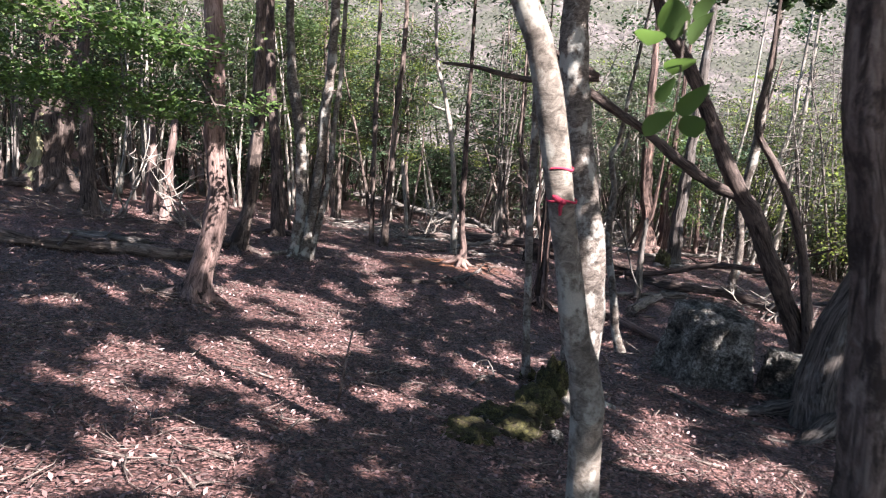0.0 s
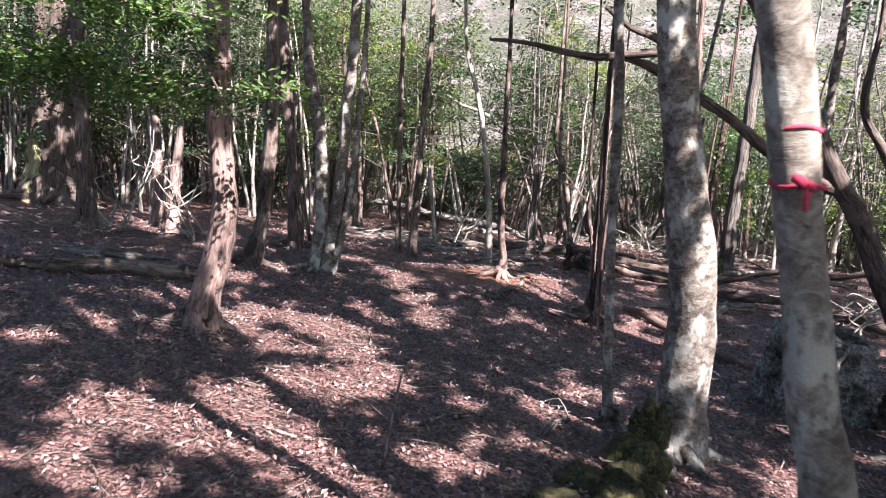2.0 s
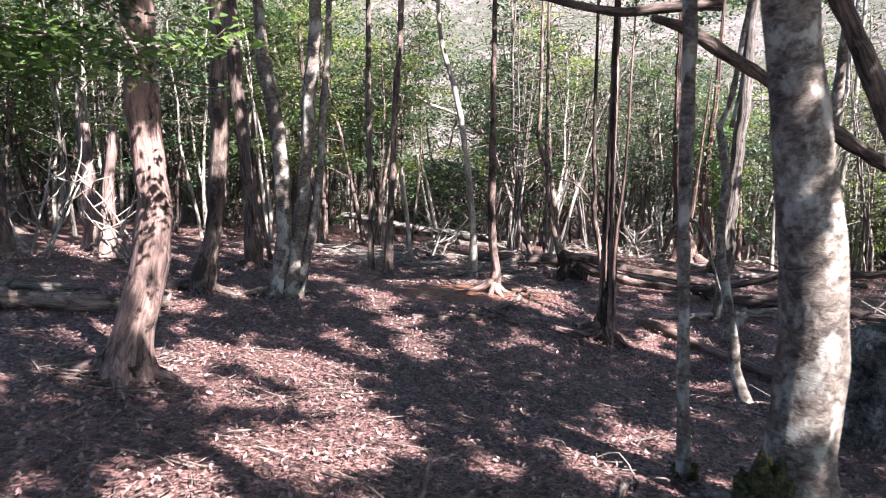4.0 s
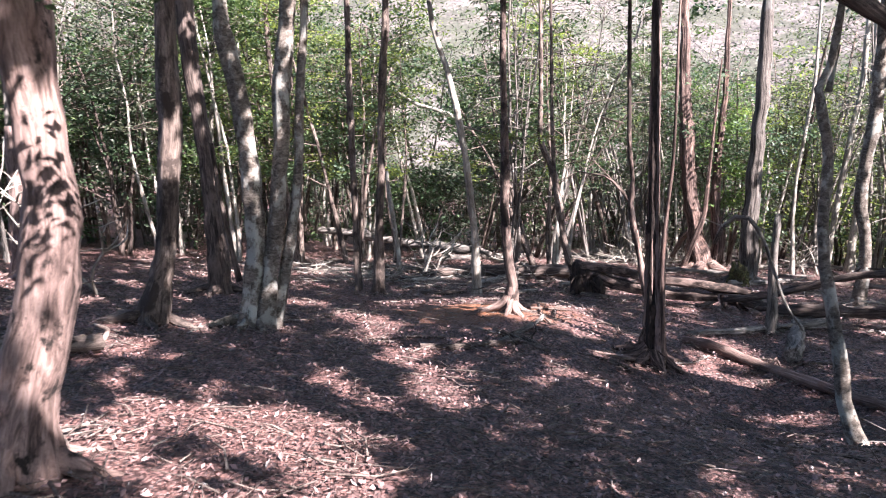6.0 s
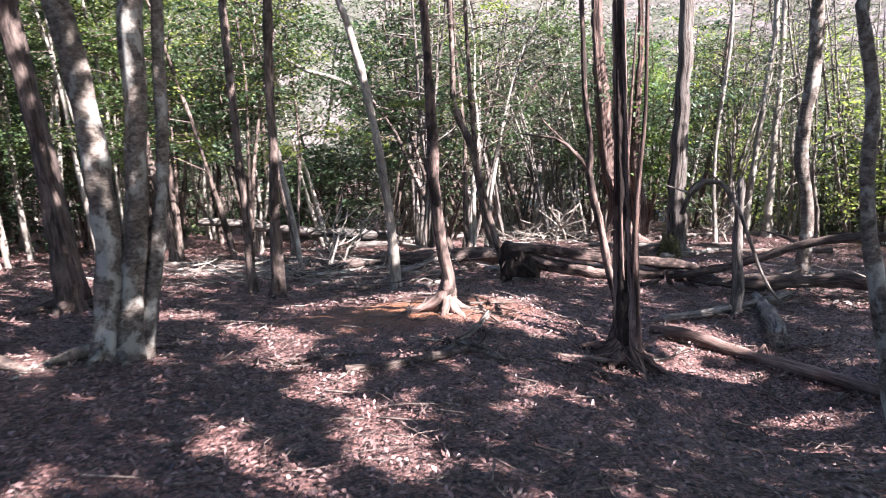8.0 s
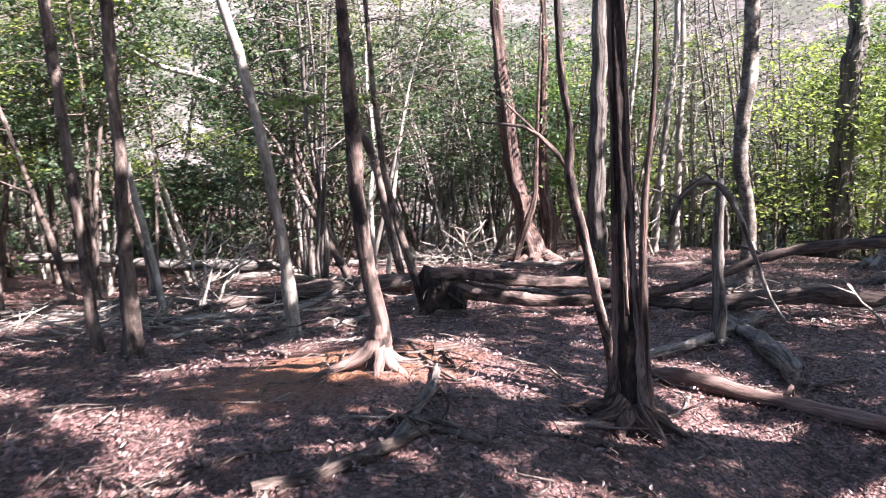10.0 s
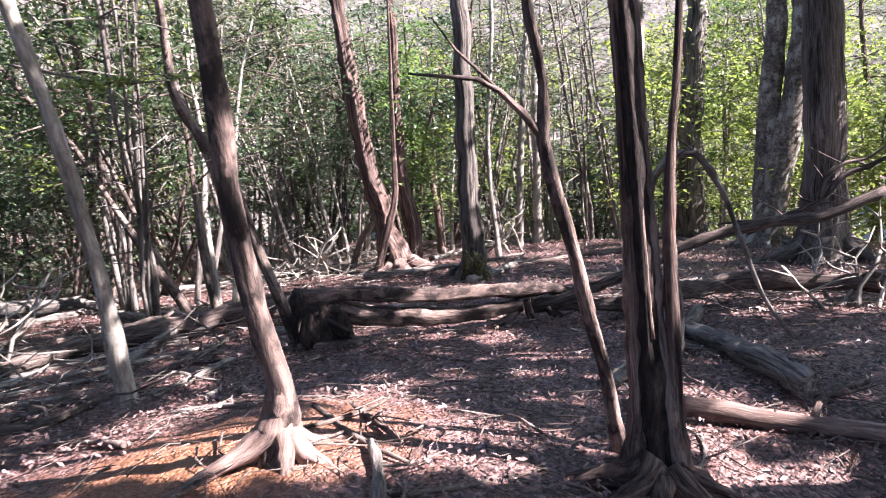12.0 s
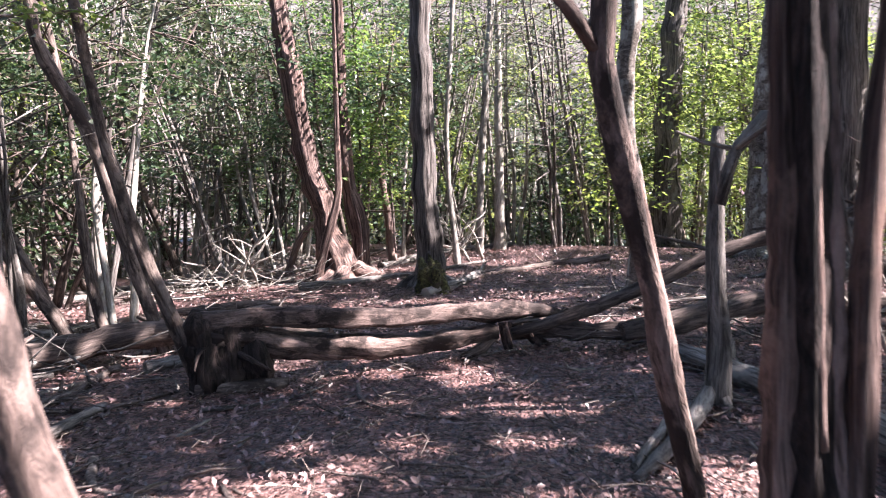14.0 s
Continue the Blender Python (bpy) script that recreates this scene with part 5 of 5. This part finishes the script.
def near_twig(name, label, stem, places, size, seed):
    """A twig with a few broad leaves, each with a pointed oval blade folded along its rib."""
    rng = random.Random(seed)
    ob = holder(name, stem[0][:3], label, "twig")
    v, f = tube(stem, 6, 0.05, 0, 3, 0.1, seed)
    part("stem", mesh_from("stem", v, f, TWIG), ob)
    for p in places:
        ln = size * rng.uniform(0.8, 1.2)
        verts, faces = [], []
        for i in range(9):
            t = i / 8
            w = 0.36 * ln * math.sin(math.pi * t ** 0.8) ** 0.8
            verts += [(-w, t * ln - ln / 2, 0.25 * w - 0.25 * ln * t * t), (0, t * ln - ln / 2, -0.25 * ln * t * t), (w, t * ln - ln / 2, 0.25 * w - 0.25 * ln * t * t)]
        for i in range(8):
            a = 3 * i
            faces += [(a, a + 1, a + 4, a + 3), (a + 1, a + 2, a + 5, a + 4)]
        m = pose(*p, rng.uniform(20, 75), rng.uniform(-30, 30), rng.uniform(120, 240))
        part("leaf", mesh_from("leaf", [tuple(m @ Vector(q)) for q in verts], faces, LEAF_BRIGHTENED), ob)
    return ob


near_twig("near_twig", "twig with broad soft green leaves close to the path", [(0.73, 2.227, 1.961, 0.006), (0.704, 2.227, 1.794, 0.005), (0.704, 2.227, 1.654, 0.004), (0.704, 2.227, 1.526, 0.002)],
          [(0.653, 2.227, 1.5), (0.755, 2.227, 1.5), (0.666, 2.227, 1.807), (0.742, 2.227, 1.782), (0.602, 2.227, 1.756), (0.704, 2.227, 1.679), (0.755, 2.227, 1.846), (0.755, 2.227, 1.577), (0.666, 2.227, 1.602)], 0.125, 208)

# ---- unseen leaf roof, added to shape the sunlight ----
# holes in the added roof, set where sun should reach floor and trunks
SLOPE_GAPS = [(-2.06, 6.91, -1.39, 6.29, 0.14), (-2.1, 6.04, -1.84, 6.3, 0.13), (-1.95, 5.64, -1.66, 5.72, 0.14), (-2.54, 6.12, -2.28, 6.05, 0.15), (-2.7, 5.63, -2.55, 5.91, 0.11), (-2.86, 9.27, -1.88, 8.35, 0.17), (-2.15, 9.87, -1.67, 9.32, 0.25), (-1.58, 9.14, -0.9, 8.07, 0.24), (-1.67, 7.62, -1.27, 7.45, 0.19), (-1.27, 5.88, -1.13, 5.86, 0.06), (-0.57, 6.17, -0.36, 6.09, 0.1), (-0.28, 6.47, -0.1, 6.25, 0.06), (-3.93, 7.33, -3.77, 7.25, 0.13), (-3.87, 8.24, -3.7, 8.25, 0.09)]
FOOT_GAPS = [(0.9, 9.0, 1.17, 8.39, 0.09), (0.44, 7.76, 0.57, 7.67, 0.07), (0.19, 6.82, 0.44, 6.83, 0.04), (-3.62, 11.89, -3.43, 11.53, 0.17), (-2.12, 3.59, -1.89, 3.73, 0.19), (-1.55, 4.23, -1.22, 3.91, 0.23), (-1.84, 4.34, -1.61, 4.38, 0.09), (-2.22, 5.13, -1.97, 4.91, 0.1), (1.89, 6.19, 2.91, 5.71, 0.2), (2.22, 6.76, 2.71, 6.92, 0.12), (-0.86, 12.06, -0.74, 11.38, 0.1), (-1.53, 12.98, -0.96, 12.47, 0.12)]
FLOOR_GAPS = [(-1.35, 13.72, -1.09, 12.94, 0.13), (-0.81, 10.75, -0.48, 10.82, 0.06), (-0.56, 11.13, -0.43, 10.45, 0.08), (-0.45, 10.38, -0.23, 10.08, 0.05), (-1.66, 11.07, -1.46, 10.86, 0.04), (-1.4, 10.67, -1.12, 10.33, 0.05), (-2.56, 15.22, -1.9, 15.14, 0.13), (0.14, 14.08, 0.66, 13.97, 0.11), (1.11, 14.41, 1.33, 14.46, 0.15), (0.74, 12.32, 0.88, 11.95, 0.06), (2.01, 12.76, 2.3, 12.75, 0.07), (2.52, 12.92, 2.9, 12.76, 0.06), (2.86, 13.7, 3.3, 12.87, 0.06), (2.84, 11.88, 2.82, 11.65, 0.06), (-3.4, 13.16, -3.18, 12.97, 0.11), (-3.83, 11.76, -3.46, 11.63, 0.13), (-3.21, 10.48, -3.04, 10.44, 0.07)]
MOUND_GAPS = [(3.34, 16.91, 3.86, 16.62, 0.09), (3.67, 16.21, 3.91, 16.11, 0.08), (2.91, 17.48, 2.96, 17.02, 0.05), (1.57, 15.18, 1.52, 14.64, 0.07), (0.62, 16.5, 0.84, 15.49, 0.06), (0.74, 17.36, 0.95, 17.03, 0.05), (10.53, 21.16, 11.75, 21.28, 0.28), (9.2, 25.84, 6.77, 21.49, 0.36), (7.56, 25.34, 8.37, 25.28, 0.29), (8.49, 23.8, 9.29, 23.68, 0.22), (8.53, 15.57, 9.02, 15.29, 0.1), (3.39, 13.53, 3.25, 13.33, 0.04), (2.37, 15.37, 2.58, 14.72, 0.02), (3.13, 14.81, 3.14, 14.6, 0.02)]
NEAR_GAPS = [(-2.06, 9.97, -1.37, 9.55, 0.19), (-3.67, 11.67, -3.41, 11.61, 0.22), (-2.78, 9.54, -2.61, 9.37, 0.14), (-0.97, 11.79, -0.41, 11.41, 0.13), (-2.35, 9.65, -2.15, 9.59, 0.09), (-2.83, 10.03, -2.58, 10.04, 0.07), (-1.27, 14.21, -1.06, 13.8, 0.14), (-1.61, 14.23, -1.44, 13.92, 0.14), (0.21, 15.93, 0.33, 15.26, 0.15), (-0.51, 13.58, -0.38, 13.36, 0.04), (0.12, 13.24, 0.22, 13.16, 0.05), (2.05, 12.77, 2.22, 12.7, 0.05), (2.74, 13.22, 2.68, 12.92, 0.07), (-0.54, 19.15, 0.07, 18.96, 0.16), (0.62, 20.34, 1.17, 20.32, 0.14), (0.2, 15.77, 0.27, 15.19, 0.11), (-0.91, 15.49, -0.82, 15.21, 0.1), (1.33, 15.19, 1.33, 14.61, 0.12)]
TRUNK_GAPS = [(-5.6, 9.5, -3.7, 9.7, 0.2), (-3.0, 9.0, -3.85, 9.95, 0.2), (-5.8, 14.8, -7.2, 16.5, 0.25), (-1.0, 5.35, -1.5, 6.0, 0.16), (0.78, 8.02, 0.62, 8.2, 0.17), (0.3, 8.55, 0.2, 8.68, 0.14), (1.35, 13.84, 0.3, 15.05, 0.16), (0.65, 14.6, 0.4, 15.1, 0.15),
              (1.5, 13.9, 0.55, 15.0, 0.12), (-3.7, 14.6, -3.9, 14.85, 0.08), (-4.6, 15.6, -5.0, 16.1, 0.07), (-4.4, 14.2, -4.6, 14.4, 0.12), (5.7, 20.2, 4.5, 21.6, 0.15), (6.5, 15.4, 5.4, 16.7, 0.2), (6.5, 17.6, 5.0, 19.4, 0.12)]
TRUNK_GAPS += [(1.2, 7.5, 1.05, 7.7, 0.1), (3.0, 9.9, 3.25, 9.7, 0.1), (-2.54, 6.15, -2.4, 6.2, 0.17), (-2.08, 6.32, -1.96, 6.9, 0.17), (-1.79, 6.87, -1.49, 6.45, 0.19), (-1.59, 7.63, -1.3, 7.27, 0.15), (-2.0, 5.83, -1.65, 6.74, 0.14), (-2.44, 5.13, -2.58, 5.74, 0.14), (-2.07, 3.45, -1.84, 3.65, 0.18), (2.46, 5.76, 3.17, 5.67, 0.22), (1.87, 6.16, 2.12, 5.51, 0.2), (2.61, 7.12, 2.68, 6.82, 0.09), (1.3, 13.8, -0.2, 15.5, 0.24), (1.12, 13.99, 0.25, 15.0, 0.2), (0.51, 14.21, 0.29, 14.5, 0.2), (1.11, 14.39, 0.37, 15.2, 0.12), (3.0, 18.2, 4.59, 16.73, 0.06), (3.26, 17.65, 4.47, 16.55, 0.06), (6.66, 17.34, 5.36, 18.83, 0.12), (10.65, 17.18, 9.78, 18.28, 0.2), (2.97, 10.8, 2.47, 11.3, 0.06), (9.65, 15.52, 8.67, 16.66, 0.2), (3.61, 15.0, 3.07, 15.62, 0.08), (-7.84, 9.31, -6.27, 9.42, 0.12), (-5.25, 9.54, -4.03, 9.63, 0.12), (-6.99, 9.83, -5.49, 9.72, 0.1), (-6.84, 9.55, -5.21, 9.61, 0.12)]
GAPS = TRUNK_GAPS + SLOPE_GAPS + FOOT_GAPS + FLOOR_GAPS + MOUND_GAPS + NEAR_GAPS


def roof_leaves(name, label, cells, step, height, count, length, scatter, seed):
    """One layer of the added, unseen leaf roof: a clump over each cell, along the sun's line from the floor."""
    nr = np.random.default_rng(seed)
    rng = random.Random(seed)
    centres = []
    for x, y in cells:
        x, y = x + rng.uniform(-0.5, 0.5) * step, y + rng.uniform(-0.5, 0.5) * step
        h = height + 1.4 * rng.random()
        centres.append((x + TO_SUN.x / TO_SUN.z * h, y + TO_SUN.y / TO_SUN.z * h, gz(x, y) + h))
    c = np.repeat(np.array(centres), count, 0) + nr.normal(0, 1, (len(centres) * count, 3)) * np.array([scatter, scatter, scatter * 0.8])
    v, t = leaf_arrays(c, length, length * 0.68, nr, 0.5)
    tagged(new(name, mesh_tris(name, v, t, LEAF_DARK)), label, "foliage", kind="stuff")


def canopy():
    """The leaf roof added out of view over the path to cast its shade, with the holes that let the sun down to the
    floor.
    """
    rng = random.Random(31)
    close, wide = [], []
    for x in np.arange(-11.5, 10.5, 0.29):
        for y in np.arange(-3, 21.5, 0.29):
            hole = False
            for x1, y1, x2, y2, w in GAPS:
                dx, dy = x2 - x1, y2 - y1
                t = max(0.0, min(1.0, ((x - x1) * dx + (y - y1) * dy) / (dx * dx + dy * dy + 1e-6)))
                if (x - x1 - t * dx) ** 2 + (y - y1 - t * dy) ** 2 < (w * 1.1 + 0.12) ** 2:
                    hole = True
                    break
            edge = min(x + 11.5, 10.5 - x, y + 3) / 2.5
            # added roof left thinner where the floor should be brighter
            thin = 0.85 if x > 8 and y > 11.5 else 0.52 if (x > 5.8 and y > 12.2) or (x < -1.5 and y > 17) else 0.36 if y > 18.2 and x > 1 else 0.045
            if not hole and rng.random() > max(thin, 0.7 - 0.7 * edge):
                close.append((x, y))
    for x in np.arange(-16, 22, 0.8):
        for y in np.arange(-6, 34, 0.8):
            if -11.5 < x < 10.5 and -3 < y < 21.5:
                continue
            if rng.random() < (0.0 if x > 9 else 0.2):
                wide.append((x, y))
    roof_leaves("unseen_shade_leaves", "unseen leaf layer added high over the path to shade it, with gaps", close, 0.2, 6.3, 40, 0.2, 0.09, 32)
    roof_leaves("unseen_shade_leaves", "unseen open leaf layer added to shade the wood beyond", wide, 0.6, 7.0, 90, 0.17, 0.25, 33)


canopy()


# ---- litter and twigs on the floor ----
def litter():
    nr = np.random.default_rng(41)
    n = 125000
    x, y = nr.uniform(-7, 11, n), 2.5 + 22 * nr.random(n)
    bare = np.hypot((x - 0.2) * 0.85, (y - 14.45) * 1.25) < 0.75 + 0.7 * nr.random(n)
    x, y = x[~bare], y[~bare]
    c = np.stack([x, y, ground_z(x, y) + 0.02 + 0.02 * nr.random(len(x))], 1)
    v, t = leaf_arrays(c, 0.046, 0.024, nr, 0.5)
    tagged(new("leaf_litter", mesh_tris("leaf_litter", v, t, LEAF_LITTER)), "dry brown fallen leaves over the forest floor", "leaves", kind="stuff")
    rng = random.Random(43)
    chunks = []
    for k in range(5600):
        px, py = rng.uniform(-6, 7.5), 2.5 + 19 * rng.random() ** 1.1
        a, ln, r = rng.uniform(0, 6.28), rng.uniform(0.1, 0.55), 0.0025 + 0.007 * rng.random() ** 2
        pts = []
        for j in range(3):
            s = (j - 1) * ln / 2
            qx, qy = px + math.cos(a + 0.2 * j) * s, py + math.sin(a + 0.2 * j) * s
            pts.append((qx, qy, gz(qx, qy) + 0.03 + rng.uniform(-0.01, 0.03), r * (1.2 - 0.4 * j)))
        chunks.append(tube(pts, 4, 0.3, 0, 3, 0, k))
    v, f = joined(chunks)
    tagged(new("twig_litter", mesh_from("twig_litter", v, f, TWIG)), "thin dry twigs strewn over the litter", "twigs", kind="stuff")


litter()
rng = random.Random(47)
for k in range(105):
    x, y = rng.uniform(-5.5, 9), rng.uniform(4, 25)
    if -3.4 < x < 1.3 and y < 12.6:
        continue
    a, ln, r = rng.uniform(0, 6.28), rng.uniform(0.6, 1.9), rng.uniform(0.01, 0.026)
    pts = [(x + math.cos(a + 0.25 * j) * ln * j / 3, y + math.sin(a + 0.25 * j) * ln * j / 3, 0, r * (1 - 0.2 * j)) for j in range(4)]
    fallen("fallen_stick", "dry fallen stick on the leaf litter", pts, rng.choice([WOOD_GREY, BARK_BROWN, TWIG]), 7, 1.0, seed=300 + k, side_twigs=2, group="sticks on the floor", category="stick")


for k in range(26):
    a = rng.uniform(-0.5, 0.6) if k % 2 else rng.uniform(1.6, 2.6)
    x, y = rng.uniform(-3, 11), rng.uniform(17.5, 25)
    ln, r = rng.uniform(1.4, 3.6), rng.uniform(0.035, 0.075)
    pts = [(x + math.cos(a + 0.1 * j) * ln * j / 3, y + math.sin(a + 0.1 * j) * ln * j / 3, 0, r * (1 - 0.18 * j)) for j in range(4)]
    fallen("fallen_log", "fallen log among the litter of the wood", pts, rng.choice([WOOD_GREY, BARK_BROWN, WOOD_GREY, BARK_DARK]), 8, 0.9, seed=400 + k, side_twigs=3, group="logs behind the mound", category="log")



def dead_bush(label, x, y, stems, height, seed):
    """A bare dead bush: crooked pale stems, each with a fork or two."""
    rng = random.Random(seed)
    ob = holder("dead_bush", (x, y, gz(x, y)), label, "bush")
    for k in range(stems):
        w, h = rng.uniform(0, 6.28), height * rng.uniform(0.5, 1.1)
        pts, px, py = [], x + rng.uniform(-0.3, 0.3), y + rng.uniform(-0.3, 0.3)
        g = gz(px, py) - 0.04
        for j in range(6):
            pts.append((px, py, g + h * j / 5, 0.024 * (1.1 - 0.17 * j)))
            px += math.cos(w) * h * 0.13 + rng.uniform(-0.09, 0.09)
            py += math.sin(w) * h * 0.13 + rng.uniform(-0.09, 0.09)
        v, f = tube(pts, 6, 0.1, 0.05, 3, 0.2, seed + k)
        stem = part("stem", mesh_from("stem", v, f, BARK_PALE), ob)
        for b in range(3):
            q = pts[rng.randrange(2, 5)]
            a, ln = rng.uniform(0, 6.28), rng.uniform(0.25, 0.7)
            t = [q, (q[0] + math.cos(a) * ln * 0.5, q[1] + math.sin(a) * ln * 0.5, q[2] + 0.12, 0.011), (q[0] + math.cos(a + 0.5) * ln, q[1] + math.sin(a + 0.5) * ln, q[2] + rng.uniform(0.1, 0.45), 0.004)]
            t[0] = (*q[:3], 0.014)
            v, f = tube(t, 5, 0.1, 0, 3, 0.15, seed + 10 + b)
            part("side_twig", mesh_from("side_twig", v, f, BARK_PALE), ob)
    return ob


dead_bush("bare pale dead bush beside the tall stumps", -6.5, 14.4, 6, 1.8, 601)
dead_bush("bare dead bush beside the twin tree", -4.9, 14.6, 5, 1.5, 611)
dead_bush("bare dead bush behind the shaggy tree", 5.2, 22.6, 6, 1.2, 621)
dead_bush("bare dead bush behind the furrowed tree", 8.9, 21.4, 6, 1.1, 631)
dead_bush("bare twiggy dead bush by the broad tree", 6.6, 13.9, 6, 1.0, 641)
dead_bush("bare dead bush behind the mound", -0.4, 19.2, 6, 1.2, 651)

def brush_heap(label, x, y, wide, count, seed, mat):
    """A heap of thin dead sticks lying across one another."""
    rng = random.Random(seed)
    chunks = []
    for k in range(count):
        px, py = x + rng.gauss(0, wide), y + rng.gauss(0, wide)
        a, ln, r = rng.uniform(0, 6.28), rng.uniform(0.3, 1.3) * (1 if wide > 0.4 else 0.5), 0.003 + 0.011 * rng.random() ** 2
        up, rise = rng.uniform(0.01, 0.22) * min(1, wide), rng.uniform(-0.1, 0.4) * min(1, wide)
        pts = []
        for j in range(4):
            t = j / 3
            qx, qy = px + math.cos(a + 0.5 * t) * ln * t, py + math.sin(a + 0.5 * t) * ln * t
            pts.append((qx, qy, gz(qx, qy) + max(0.0, up + rise * t * t), r * (1 - 0.6 * t)))
        chunks.append(tube(pts, 5, 0.25, 0, 3, 0.1, seed + k))
    v, f = joined(chunks)
    tagged(new("brush_heap", mesh_from("brush_heap", v, f, mat)), label, "brushwood", kind="stuff")


brush_heap("pale dead sticks heaped beside the shaggy tree", 5.4, 22.9, 0.85, 210, 701, BARK_PALE)
brush_heap("pale dead sticks strewn before the far wood", 7.5, 25.2, 1.2, 130, 702, BARK_PALE)
brush_heap("grey dead sticks beyond the mound", -1.8, 18.4, 0.7, 130, 703, BARK_PALE)
brush_heap("grey brushwood on the upper slope", -6.8, 13.2, 0.9, 140, 704, TWIG)
brush_heap("dark brushwood at the foot of the slope tree", -3.15, 8.75, 0.25, 60, 705, TWIG)
brush_heap("grey sticks in the hollow behind the mound", 0.9, 19.0, 1.0, 130, 706, WOOD_GREY)
brush_heap("grey sticks around the long dark log", 6.4, 15.4, 0.8, 110, 707, WOOD_GREY)

# ---- distance ----
def far_hill():
    """A wooded slope that closes the distance."""
    verts, faces = [], []
    n, rows = 60, 10
    for i in range(n):
        az = radians(-75 + 180 * i / (n - 1))
        for j in range(rows):
            t = j / (rows - 1)
            d = 85 + 70 * t
            h = -9 + (44 + 12 * noise.noise(Vector((i * 0.13, 0, 0)))) * t ** 0.8 + 1.6 * noise.noise(Vector((i * 0.6, j * 0.7, 4)))
            verts.append((d * math.sin(az), 8 + d * math.cos(az), h))
    for i in range(n - 1):
        for j in range(rows - 1):
            a = i * rows + j
            faces.append((a, a + 1, a + rows + 1, a + rows))
    tagged(new("backdrop", mesh_from("backdrop", verts, faces, HILL)), "distant wooded hillside beyond the trees", "hill", kind="structure")


far_hill()


def hill_woods():
    nr = np.random.default_rng(61)
    n = 60000
    az, t = np.radians(nr.uniform(-60, 100, n)), nr.random(n)
    d = 85 + 70 * t
    c = np.stack([d * np.sin(az), 8 + d * np.cos(az), -9 + 44 * t ** 0.8 + nr.uniform(-1, 7, n)], 1)
    v, f = leaf_arrays(c, 0.42, 0.3, nr, 0.9)
    tagged(new("distant_woods", mesh_tris("distant_woods", v, f, LEAF_DULL)), "distant grey-green woods on the hillside", "woods", kind="stuff")


hill_woods()
